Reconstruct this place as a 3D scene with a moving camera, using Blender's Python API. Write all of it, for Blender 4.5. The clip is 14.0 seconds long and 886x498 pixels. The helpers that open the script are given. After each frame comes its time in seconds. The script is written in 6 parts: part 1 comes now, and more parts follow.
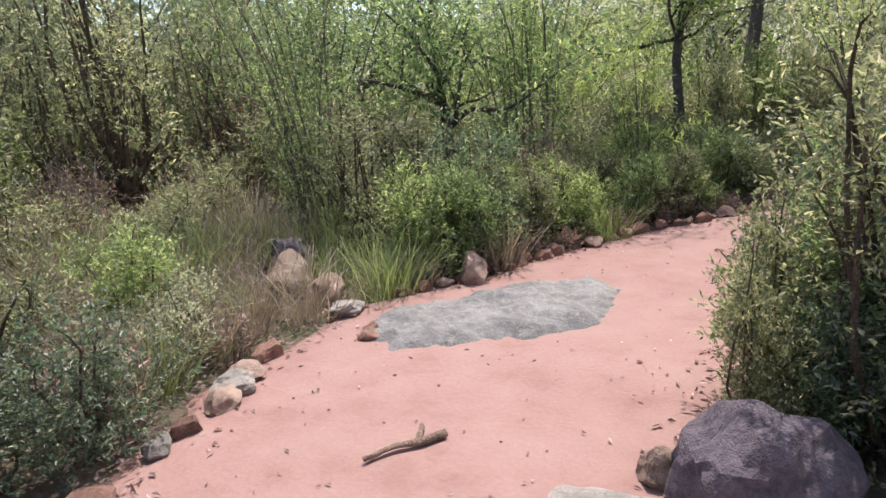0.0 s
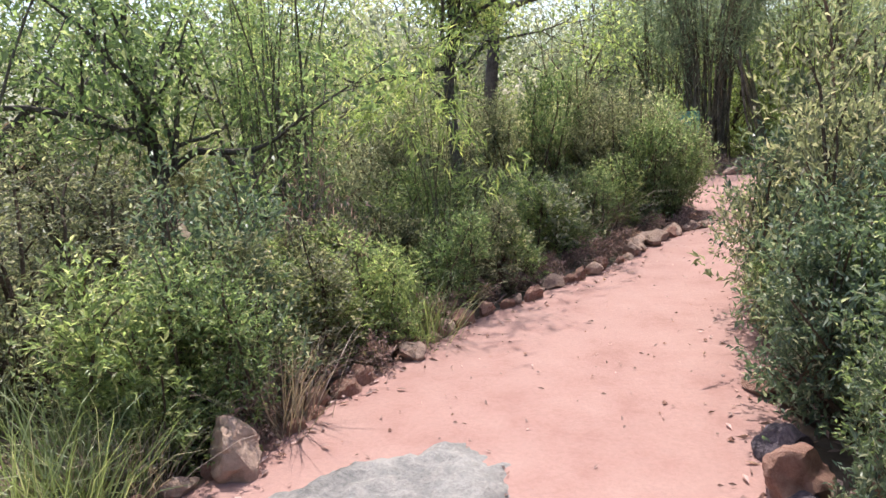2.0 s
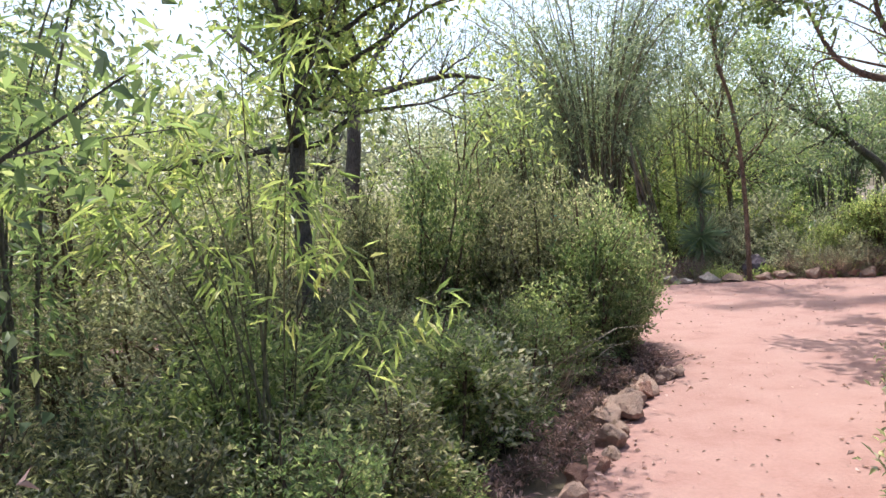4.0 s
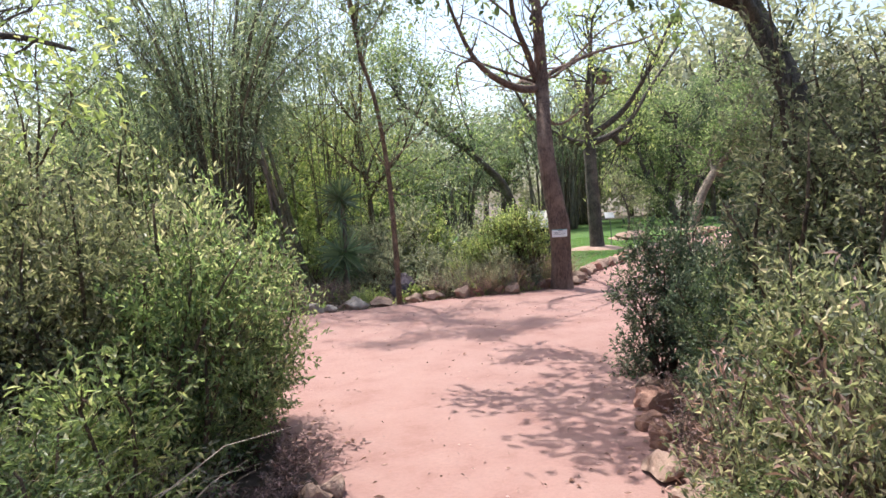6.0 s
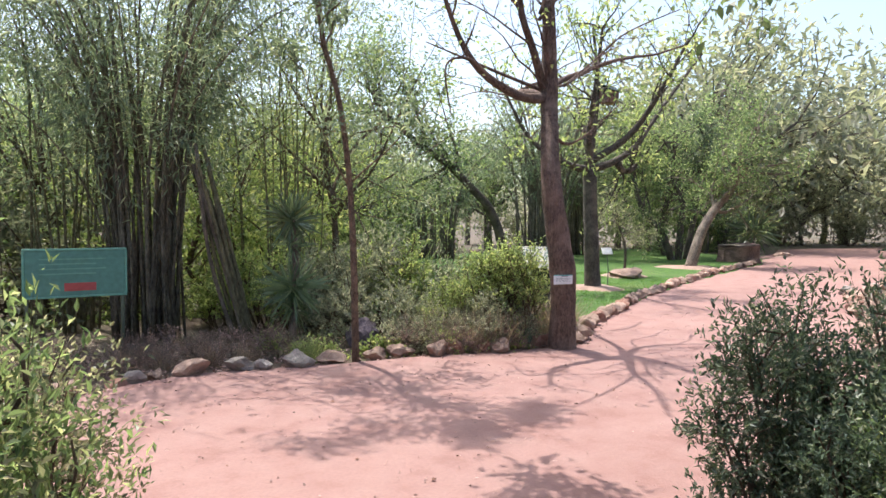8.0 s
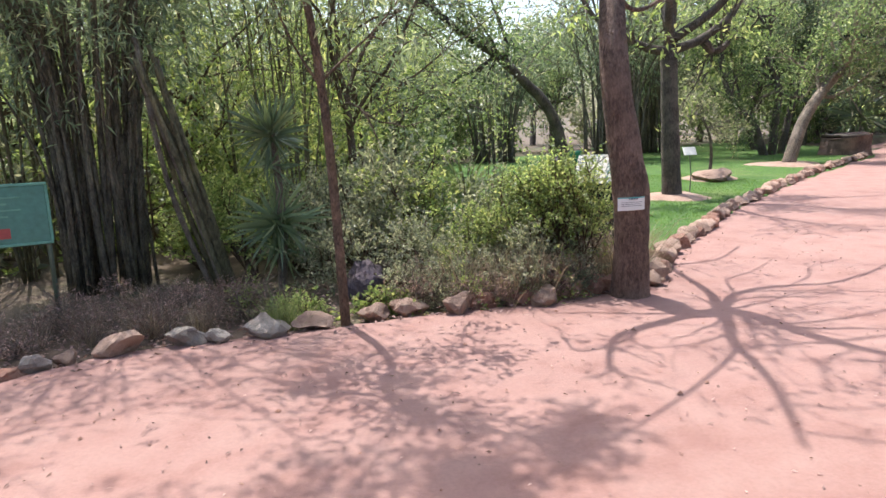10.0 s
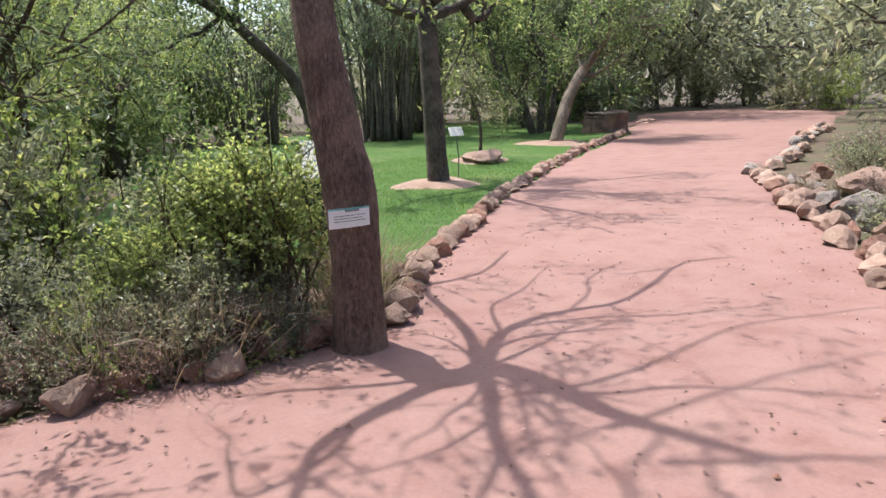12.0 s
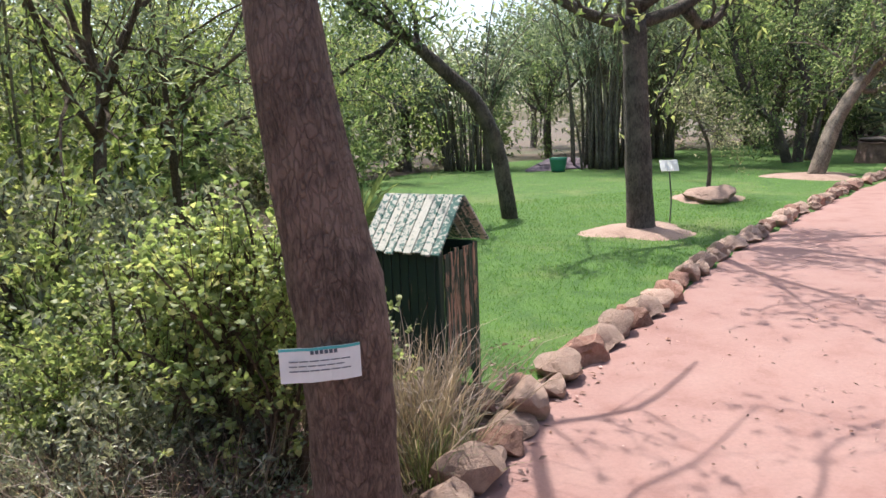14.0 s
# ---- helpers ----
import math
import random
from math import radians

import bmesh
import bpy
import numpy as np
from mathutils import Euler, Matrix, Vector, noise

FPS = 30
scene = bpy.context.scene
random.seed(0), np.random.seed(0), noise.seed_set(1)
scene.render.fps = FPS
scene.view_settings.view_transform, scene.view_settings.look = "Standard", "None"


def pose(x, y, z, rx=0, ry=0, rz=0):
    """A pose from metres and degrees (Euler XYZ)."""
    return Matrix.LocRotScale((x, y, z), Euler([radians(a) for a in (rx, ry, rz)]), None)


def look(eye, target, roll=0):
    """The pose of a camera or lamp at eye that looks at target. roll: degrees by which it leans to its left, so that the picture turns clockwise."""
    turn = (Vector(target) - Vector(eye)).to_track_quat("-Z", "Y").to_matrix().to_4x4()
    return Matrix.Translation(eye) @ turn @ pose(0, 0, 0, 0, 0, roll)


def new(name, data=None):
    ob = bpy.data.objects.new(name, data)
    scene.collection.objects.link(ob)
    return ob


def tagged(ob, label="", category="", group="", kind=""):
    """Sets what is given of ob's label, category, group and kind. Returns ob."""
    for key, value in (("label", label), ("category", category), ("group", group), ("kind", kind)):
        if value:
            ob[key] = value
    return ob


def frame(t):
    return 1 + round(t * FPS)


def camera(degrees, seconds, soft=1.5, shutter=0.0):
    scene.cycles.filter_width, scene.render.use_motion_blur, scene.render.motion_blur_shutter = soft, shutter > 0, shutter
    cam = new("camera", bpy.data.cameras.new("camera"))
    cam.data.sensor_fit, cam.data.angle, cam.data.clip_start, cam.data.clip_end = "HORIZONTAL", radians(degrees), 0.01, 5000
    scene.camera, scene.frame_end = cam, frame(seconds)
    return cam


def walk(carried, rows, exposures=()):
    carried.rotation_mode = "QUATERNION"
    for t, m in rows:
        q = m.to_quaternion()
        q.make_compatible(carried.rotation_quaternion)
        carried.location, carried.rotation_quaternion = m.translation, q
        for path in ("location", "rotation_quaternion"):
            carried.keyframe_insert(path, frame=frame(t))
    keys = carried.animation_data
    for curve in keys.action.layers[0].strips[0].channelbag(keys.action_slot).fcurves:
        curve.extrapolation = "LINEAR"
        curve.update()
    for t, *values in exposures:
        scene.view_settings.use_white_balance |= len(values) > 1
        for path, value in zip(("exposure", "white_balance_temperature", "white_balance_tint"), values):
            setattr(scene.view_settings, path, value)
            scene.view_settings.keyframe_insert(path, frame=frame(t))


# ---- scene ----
cam = camera(65.1, 14.0)
PATH = [
    (0, (2.764, -4.744, 1.528), (1.51, -3.248, 1.092), -4.1),
    (0.5, (2.297, -4.328, 1.457), (1.106, -2.793, 0.981), -1.2),
    (1, (1.857, -3.914, 1.477), (0.828, -2.25, 1.063), -1.4),
    (1.5, (1.487, -3.353, 1.507), (0.654, -1.579, 1.11), -3.3),
    (2, (1.172, -2.803, 1.512), (0.594, -0.927, 1.13), -3.3),
    (2.2, (1.035, -2.592, 1.51), (0.567, -0.665, 1.25), -3.2),
    (4.3, (0.377, 0.622, 1.454), (0.349, 2.619, 1.346), -3.8),
    (4.5, (0.452, 0.92, 1.434), (0.688, 2.903, 1.327), -2.4),
    (5, (0.595, 1.512, 1.394), (1.186, 3.42, 1.289), -3.4),
    (5.5, (0.705, 2.051, 1.425), (1.406, 3.922, 1.324), -1.3),
    (6, (0.914, 2.572, 1.419), (1.736, 4.391, 1.291), -3.1),
    (6.5, (1.089, 3.089, 1.493), (1.887, 4.912, 1.303), -3.5),
    (7, (1.345, 3.63, 1.484), (2.278, 5.37, 1.164), -1.8),
    (7.5, (1.599, 4.15, 1.504), (2.459, 5.95, 1.362), -2.5),
    (8, (1.892, 4.582, 1.593), (2.772, 6.376, 1.512), 0.3),
    (8.2, (2.072, 4.775, 1.607), (2.997, 6.541, 1.442), -1.4),
    (10.3, (3.496, 6.689, 1.655), (4.159, 8.541, 1.294), -2.2),
    (10.5, (3.637, 6.87, 1.623), (4.437, 8.671, 1.281), -2.1),
    (11, (4.056, 7.261, 1.572), (5.091, 8.935, 1.216), -4.4),
    (11.5, (4.477, 7.616, 1.57), (5.56, 9.246, 1.161), -3.4),
    (12, (4.948, 8.015, 1.581), (6.129, 9.568, 1.141), -1.9),
    (12.5, (5.399, 8.343, 1.602), (6.412, 10.04, 1.294), -1.4),
    (13, (5.817, 8.581, 1.636), (6.691, 10.353, 1.323), 1.5),
    (13.5, (6.284, 9.025, 1.602), (6.974, 10.879, 1.307), -2.7),
    (14, (6.694, 9.381, 1.633), (7.29, 11.256, 1.273), -2.3),
]
walk(cam, [(t, look(e, g, r)) for t, e, g, r in PATH], [(0.0, 0.86), (1.0, 0.84), (2.0, 1.08), (8.0, 1.13), (10.4, 1.18), (11.0, 1.02), (12.0, 0.88), (14.0, 1.03)])

# ---- light ----
SUN_TO = Vector((-0.085, 0.41, 1.0)).normalized()
world = bpy.data.worlds.new("sky")
scene.world = world
world.use_nodes = True
wn = world.node_tree.nodes
sky = wn.new("ShaderNodeTexSky")
sky.sky_type, sky.sun_disc = "NISHITA", False
sky.sun_elevation = math.asin(SUN_TO.z)
sky.sun_rotation = math.atan2(SUN_TO.x, SUN_TO.y)
sky.air_density, sky.dust_density, sky.ozone_density = 1.0, 3.0, 1.0
world.node_tree.links.new(sky.outputs[0], wn["Background"].inputs[0])
wn["Background"].inputs[1].default_value = 0.15
sun = new("sun", bpy.data.lights.new("sun", "SUN"))
sun.data.energy, sun.data.angle, sun.data.color = 3.2, radians(0.6), (1.0, 0.96, 0.9)
sun.matrix_world = look(SUN_TO * 60, (0, 0, 0))

# ---- materials ----


def shader(name, rough=0.8):
    m = bpy.data.materials.new(name)
    m.use_nodes = True
    nt = m.node_tree
    b = nt.nodes["Principled BSDF"]
    b.inputs["Roughness"].default_value = rough
    return m, nt, b


def node(nt, kind, **values):
    n = nt.nodes.new(kind)
    for k, v in values.items():
        n.inputs[k.replace("_", " ")].default_value = v
    return n


def ramp(nt, source, stops):
    r = nt.nodes.new("ShaderNodeValToRGB")
    e = r.color_ramp.elements
    while len(e) < len(stops):
        e.new(0.5)
    for el, (p, c) in zip(e, stops):
        el.position, el.color = p, (*c, 1)
    nt.links.new(source, r.inputs[0])
    return r.outputs[0]


def blend(nt, fac, a, b, mode="MIX"):
    m = nt.nodes.new("ShaderNodeMix")
    m.data_type, m.blend_type = "RGBA", mode
    for sock, v in ((m.inputs[0], fac), (m.inputs[6], a), (m.inputs[7], b)):
        if isinstance(v, bpy.types.NodeSocket):
            nt.links.new(v, sock)
        elif isinstance(v, tuple):
            sock.default_value = (*v, 1)
        else:
            sock.default_value = v
    return m.outputs[2]


def coords(nt, which="Object"):
    return nt.nodes.new("ShaderNodeTexCoord").outputs[which]


def noise_tex(nt, scale, detail=4.0, rough=0.6, vec=None):
    n = node(nt, "ShaderNodeTexNoise", Scale=scale, Detail=detail, Roughness=rough)
    nt.links.new(vec if vec is not None else coords(nt), n.inputs["Vector"])
    return n.outputs["Fac"]


def bump(nt, b, height, strength, distance):
    n = node(nt, "ShaderNodeBump", Strength=strength, Distance=distance)
    nt.links.new(height, n.inputs["Height"])
    nt.links.new(n.outputs[0], b.inputs["Normal"])


def leaf_material(name, dark, light, accent, accent_share=0.1, glow=0.54, rough=0.42):
    """Leaf colour that varies leaf by leaf and plant by plant, and lets some light through."""
    m, nt, b = shader(name, rough)
    dark, light, accent = (tuple(min(0.7, c * f) for c, f in zip(k, (1.98, 1.8, 2.3))) for k in (dark, light, accent))
    geo = nt.nodes.new("ShaderNodeNewGeometry").outputs["Random Per Island"]
    info = nt.nodes.new("ShaderNodeObjectInfo").outputs["Random"]
    c = ramp(nt, geo, [(0.0, dark), (1.0 - accent_share - 0.04, light), (1.0 - accent_share * 0.5, accent)])
    n = noise_tex(nt, 2.2, 3)
    c2 = blend(nt, n, blend(nt, 0.3, c, dark), c)
    hue = nt.nodes.new("ShaderNodeHueSaturation")
    mr = node(nt, "ShaderNodeMapRange")
    mr.inputs[3].default_value, mr.inputs[4].default_value = 0.85, 1.3
    nt.links.new(info, mr.inputs[0])
    nt.links.new(mr.outputs[0], hue.inputs["Value"])
    nt.links.new(c2, hue.inputs["Color"])
    nt.links.new(hue.outputs[0], b.inputs["Base Color"])
    b.inputs["Specular IOR Level"].default_value = 0.6
    tr = nt.nodes.new("ShaderNodeBsdfTranslucent")
    warm = blend(nt, 1.0, hue.outputs[0], (1.36, 1.38, 0.92), "MULTIPLY")
    nt.links.new(warm, tr.inputs[0])
    mix = nt.nodes.new("ShaderNodeMixShader")
    mix.inputs[0].default_value = glow
    nt.links.new(b.outputs[0], mix.inputs[1])
    nt.links.new(tr.outputs[0], mix.inputs[2])
    nt.links.new(mix.outputs[0], nt.nodes["Material Output"].inputs[0])
    return m


LEAF = {
    "green": leaf_material("leaf_green", (0.038, 0.064, 0.028), (0.135, 0.19, 0.074), (0.24, 0.27, 0.135), 0.12, 0.6),
    "bright": leaf_material("leaf_bright", (0.055, 0.085, 0.034), (0.175, 0.225, 0.085), (0.28, 0.3, 0.15), 0.13, 0.6),
    "olive": leaf_material("leaf_olive", (0.047, 0.06, 0.035), (0.16, 0.178, 0.094), (0.26, 0.255, 0.165), 0.13, 0.6),
    "dark": leaf_material("leaf_dark", (0.026, 0.043, 0.027), (0.09, 0.13, 0.066), (0.215, 0.24, 0.15), 0.11, 0.42),
    "lime": leaf_material("leaf_lime", (0.068, 0.105, 0.036), (0.19, 0.24, 0.082), (0.28, 0.3, 0.12), 0.14, 0.58),
    "dusty": leaf_material("leaf_dusty", (0.07, 0.09, 0.056), (0.205, 0.228, 0.14), (0.29, 0.3, 0.2), 0.13, 0.5),
    "dry": leaf_material("leaf_dry", (0.07, 0.05, 0.038), (0.18, 0.128, 0.092), (0.28, 0.21, 0.155), 0.2, 0.25, 0.8),
    "straw": leaf_material("grass_dry", (0.085, 0.075, 0.048), (0.185, 0.155, 0.1), (0.27, 0.235, 0.16), 0.16, 0.3, 0.6),
    "grass": leaf_material("grass_green", (0.06, 0.085, 0.03), (0.14, 0.175, 0.062), (0.23, 0.23, 0.12), 0.16, 0.42),
    "lawn": leaf_material("lawn_green", (0.035, 0.092, 0.012), (0.085, 0.17, 0.026), (0.14, 0.195, 0.05), 0.1, 0.42),
    "bamboo": leaf_material("bamboo_leaf", (0.045, 0.068, 0.04), (0.13, 0.17, 0.095), (0.22, 0.25, 0.145), 0.14, 0.5),
    "spiky": leaf_material("spiky_leaf", (0.05, 0.08, 0.038), (0.115, 0.16, 0.07), (0.19, 0.235, 0.11), 0.1, 0.25, 0.4),
}


def bark_material(name, dark, light, scale=1.0, red=0.0):
    m, nt, b = shader(name, 0.9)
    vec = coords(nt)
    mp = node(nt, "ShaderNodeMapping", Scale=(17 * scale, 17 * scale, 6.5 * scale))
    nt.links.new(vec, mp.inputs["Vector"])
    n1 = noise_tex(nt, 2.2, 8, 0.72, mp.outputs[0])
    n2 = noise_tex(nt, 2.5 * scale, 4, 0.6, vec)
    v = node(nt, "ShaderNodeTexVoronoi", Scale=2.6)
    v.feature = "DISTANCE_TO_EDGE"
    warp = node(nt, "ShaderNodeVectorMath")
    wn2 = node(nt, "ShaderNodeTexNoise", Scale=1.4, Detail=5.0)
    nt.links.new(mp.outputs[0], wn2.inputs["Vector"])
    nt.links.new(mp.outputs[0], warp.inputs[0])
    nt.links.new(wn2.outputs["Color"], warp.inputs[1])
    nt.links.new(warp.outputs[0], v.inputs["Vector"])
    c = ramp(nt, n1, [(0.38, dark), (0.62, light)])
    patch = tuple(min(1, x * 1.35) for x in light)
    c = blend(nt, ramp(nt, n2, [(0.48, (0, 0, 0)), (0.62, (0.75, 0.75, 0.75))]), c, patch)
    crack = ramp(nt, v.outputs["Distance"], [(0.0, (0.3, 0.3, 0.3)), (0.16, (1, 1, 1))])
    c = blend(nt, 0.42, c, crack, "MULTIPLY")
    nt.links.new(c, b.inputs["Base Color"])
    bump(nt, b, blend(nt, 0.35, n1, crack), 1.0, 0.035)
    return m


BARK = {
    "red": bark_material("bark_reddish", (0.10, 0.06, 0.048), (0.25, 0.165, 0.135)),
    "grey": bark_material("bark_grey", (0.05, 0.04, 0.035), (0.17, 0.14, 0.12)),
    "pale": bark_material("bark_pale", (0.16, 0.12, 0.09), (0.36, 0.29, 0.23)),
    "twig": bark_material("twig_brown", (0.07, 0.045, 0.03), (0.19, 0.13, 0.09), 2.0),
    "deadwood": bark_material("dead_wood", (0.15, 0.115, 0.095), (0.33, 0.27, 0.22), 2.0),
    "culm": bark_material("bamboo_culm", (0.09, 0.085, 0.05), (0.25, 0.22, 0.13), 0.7),
    "culm_dark": bark_material("bamboo_culm_dark", (0.075, 0.065, 0.05), (0.25, 0.21, 0.155), 0.7),
    "tan": bark_material("bare_tan_wood", (0.26, 0.16, 0.12), (0.45, 0.31, 0.24), 1.5),
    "sapling": bark_material("sapling_bark", (0.12, 0.075, 0.05), (0.27, 0.18, 0.13), 1.5),
}


def stone_material(name, a, b2, dust, dusty=0.5, grit=0.35):
    m, nt, b = shader(name, 0.9)
    vec = coords(nt)
    info = nt.nodes.new("ShaderNodeObjectInfo").outputs["Random"]
    n1, n2, n3 = noise_tex(nt, 3.0, 6, 0.65, vec), noise_tex(nt, 14, 8, 0.7, vec), noise_tex(nt, 60, 4, 0.6, vec)
    c = ramp(nt, n1, [(0.3, a), (0.7, b2)])
    c = blend(nt, ramp(nt, n2, [(0.4, (0, 0, 0)), (0.75, (dusty, dusty, dusty))]), c, dust)
    c = blend(nt, grit, c, ramp(nt, n3, [(0.3, (0.4, 0.4, 0.4)), (0.7, (1, 1, 1))]), "MULTIPLY")
    hue = nt.nodes.new("ShaderNodeHueSaturation")
    mr = node(nt, "ShaderNodeMapRange")
    mr.inputs[3].default_value, mr.inputs[4].default_value = 0.75, 1.25
    nt.links.new(info, mr.inputs[0])
    nt.links.new(mr.outputs[0], hue.inputs["Value"])
    nt.links.new(c, hue.inputs["Color"])
    nt.links.new(hue.outputs[0], b.inputs["Base Color"])
    bump(nt, b, blend(nt, 0.4, n2, n3), 0.9, 0.03)
    return m


STONE = {
    "red": stone_material("stone_laterite", (0.22, 0.1, 0.072), (0.37, 0.2, 0.15), (0.44, 0.27, 0.21), 0.8),
    "grey": stone_material("stone_grey", (0.21, 0.19, 0.175), (0.40, 0.36, 0.33), (0.50, 0.37, 0.31), 0.6),
    "pink": stone_material("stone_pinkish", (0.28, 0.175, 0.135), (0.5, 0.36, 0.29), (0.52, 0.34, 0.27), 0.7),
    "violet": stone_material("stone_violet", (0.06, 0.046, 0.062), (0.15, 0.115, 0.15), (0.3, 0.23, 0.25), 0.7),
    "slab": stone_material("stone_slab", (0.09, 0.085, 0.087), (0.29, 0.275, 0.27), (0.4, 0.36, 0.34), 0.8, 0.45),
}


def path_material():
    m, nt, b = shader("red_earth_path", 0.95)
    vec = coords(nt)
    big, mid, fine = noise_tex(nt, 0.45, 5, 0.6, vec), noise_tex(nt, 2.6, 6, 0.62, vec), noise_tex(nt, 38, 6, 0.7, vec)
    c = ramp(nt, big, [(0.3, (0.275, 0.15, 0.131)), (0.7, (0.318, 0.185, 0.163))])
    c = blend(nt, ramp(nt, mid, [(0.42, (0, 0, 0)), (0.7, (0.75, 0.75, 0.75))]), c, (0.34, 0.213, 0.188))
    c = blend(nt, ramp(nt, mid, [(0.25, (0.9, 0.9, 0.9)), (0.45, (0, 0, 0))]), c, (0.235, 0.122, 0.104))
    c = blend(nt, 0.35, c, ramp(nt, fine, [(0.25, (0.55, 0.55, 0.55)), (0.6, (1, 1, 1))]), "MULTIPLY")
    v = node(nt, "ShaderNodeTexVoronoi", Scale=26.0)
    nt.links.new(vec, v.inputs["Vector"])
    speck = ramp(nt, v.outputs["Distance"], [(0.06, (0.5, 0.5, 0.5)), (0.1, (0, 0, 0))])
    c = blend(nt, speck, c, (0.2, 0.12, 0.1))
    nt.links.new(c, b.inputs["Base Color"])
    bump(nt, b, blend(nt, 0.5, fine, mid), 0.55, 0.02)
    return m


def soil_material():
    m, nt, b = shader("leafy_soil", 0.95)
    vec = coords(nt)
    big, mid, fine = noise_tex(nt, 0.3, 5, 0.6, vec), noise_tex(nt, 4, 6, 0.65, vec), noise_tex(nt, 45, 6, 0.7, vec)
    c = ramp(nt, mid, [(0.3, (0.09, 0.065, 0.048)), (0.6, (0.17, 0.12, 0.088)), (0.8, (0.24, 0.175, 0.125))])
    c = blend(nt, ramp(nt, big, [(0.45, (0, 0, 0)), (0.65, (0.7, 0.7, 0.7))]), c, (0.09, 0.11, 0.05))
    c = blend(nt, 0.5, c, ramp(nt, fine, [(0.3, (0.4, 0.4, 0.4)), (0.65, (1, 1, 1))]), "MULTIPLY")
    nt.links.new(c, b.inputs["Base Color"])
    bump(nt, b, blend(nt, 0.5, fine, mid), 0.7, 0.03)
    return m


def lawn_material():
    m, nt, b = shader("lawn_turf", 0.9)
    vec = coords(nt)
    big, mid, fine = noise_tex(nt, 0.55, 5, 0.65, vec), noise_tex(nt, 3.5, 6, 0.65, vec), noise_tex(nt, 60, 6, 0.7, vec)
    c = ramp(nt, mid, [(0.3, (0.036, 0.1, 0.014)), (0.7, (0.085, 0.175, 0.027))])
    c = blend(nt, ramp(nt, big, [(0.52, (0, 0, 0)), (0.72, (0.6, 0.6, 0.6))]), c, (0.19, 0.21, 0.07))
    c = blend(nt, 0.45, c, ramp(nt, fine, [(0.3, (0.45, 0.45, 0.45)), (0.65, (1, 1, 1))]), "MULTIPLY")
    nt.links.new(c, b.inputs["Base Color"])
    bump(nt, b, blend(nt, 0.5, fine, mid), 0.8, 0.03)
    return m


PATH_EARTH, SOIL, TURF = path_material(), soil_material(), lawn_material()


def painted_wood(name, paint, bare, share):
    """Old paint that has flaked off the wood in long streaks."""
    m, nt, b = shader(name, 0.7)
    vec = coords(nt)
    mp = node(nt, "ShaderNodeMapping", Scale=(30, 30, 4))
    nt.links.new(vec, mp.inputs["Vector"])
    n = noise_tex(nt, 1.3, 6, 0.65, mp.outputs[0])
    info = nt.nodes.new("ShaderNodeObjectInfo").outputs["Random"]
    add = node(nt, "ShaderNodeMath")
    add.operation = "MULTIPLY_ADD"
    add.inputs[1].default_value, add.inputs[2].default_value = 0.18, -0.09
    nt.links.new(info, add.inputs[0])
    s = node(nt, "ShaderNodeMath")
    nt.links.new(n, s.inputs[0])
    nt.links.new(add.outputs[0], s.inputs[1])
    mask = ramp(nt, s.outputs[0], [(share - 0.03, (0, 0, 0)), (share + 0.03, (1, 1, 1))])
    fine = noise_tex(nt, 70, 4, 0.6, vec)
    tint = ramp(nt, fine, [(0.3, (0.6, 0.6, 0.6)), (0.7, (1, 1, 1))])
    c = blend(nt, 0.6, blend(nt, mask, paint, bare), tint, "MULTIPLY")
    nt.links.new(c, b.inputs["Base Color"])
    bump(nt, b, mask, 0.4, 0.004)
    return m


WOOD = {
    "roof": painted_wood("weathered_roof_slat", (0.035, 0.12, 0.10), (0.52, 0.50, 0.44), 0.47),
    "wall": painted_wood("flaked_green_slat", (0.02, 0.05, 0.03), (0.42, 0.25, 0.17), 0.53),
    "frame": painted_wood("dark_green_timber", (0.015, 0.04, 0.028), (0.16, 0.11, 0.08), 0.66),
    "box": painted_wood("birdhouse_board", (0.20, 0.10, 0.075), (0.36, 0.24, 0.18), 0.55),
}


def plain(name, colour, rough=0.6, spread=0.15):
    m, nt, b = shader(name, rough)
    n = noise_tex(nt, 18, 5, 0.6)
    lo = tuple(c * (1 - spread) for c in colour)
    hi = tuple(min(1, c * (1 + spread)) for c in colour)
    nt.links.new(ramp(nt, n, [(0.3, lo), (0.7, hi)]), b.inputs["Base Color"])
    return m


PAPER, PAPER_STRIPE, PAPER_INK = plain("paper_white", (0.78, 0.79, 0.80), 0.5, 0.05), plain("paper_teal", (0.10, 0.45, 0.46)), plain("ink_dark", (0.09, 0.11, 0.15))
SIGN_GREEN, SIGN_RED, SIGN_TRIM = plain("sign_green", (0.10, 0.27, 0.23), 0.35), plain("sign_red", (0.45, 0.09, 0.09), 0.4), plain("sign_frame_green", (0.16, 0.38, 0.30), 0.5)
METAL_POST, BUCKET, PALE_ROCK = plain("painted_post", (0.13, 0.16, 0.12), 0.5), plain("bucket_green", (0.04, 0.22, 0.13), 0.4), plain("plaque_white", (0.72, 0.72, 0.70), 0.4, 0.06)
HOLE = plain("shadowed_hollow", (0.012, 0.01, 0.008), 0.95)

# ---- mesh tools ----


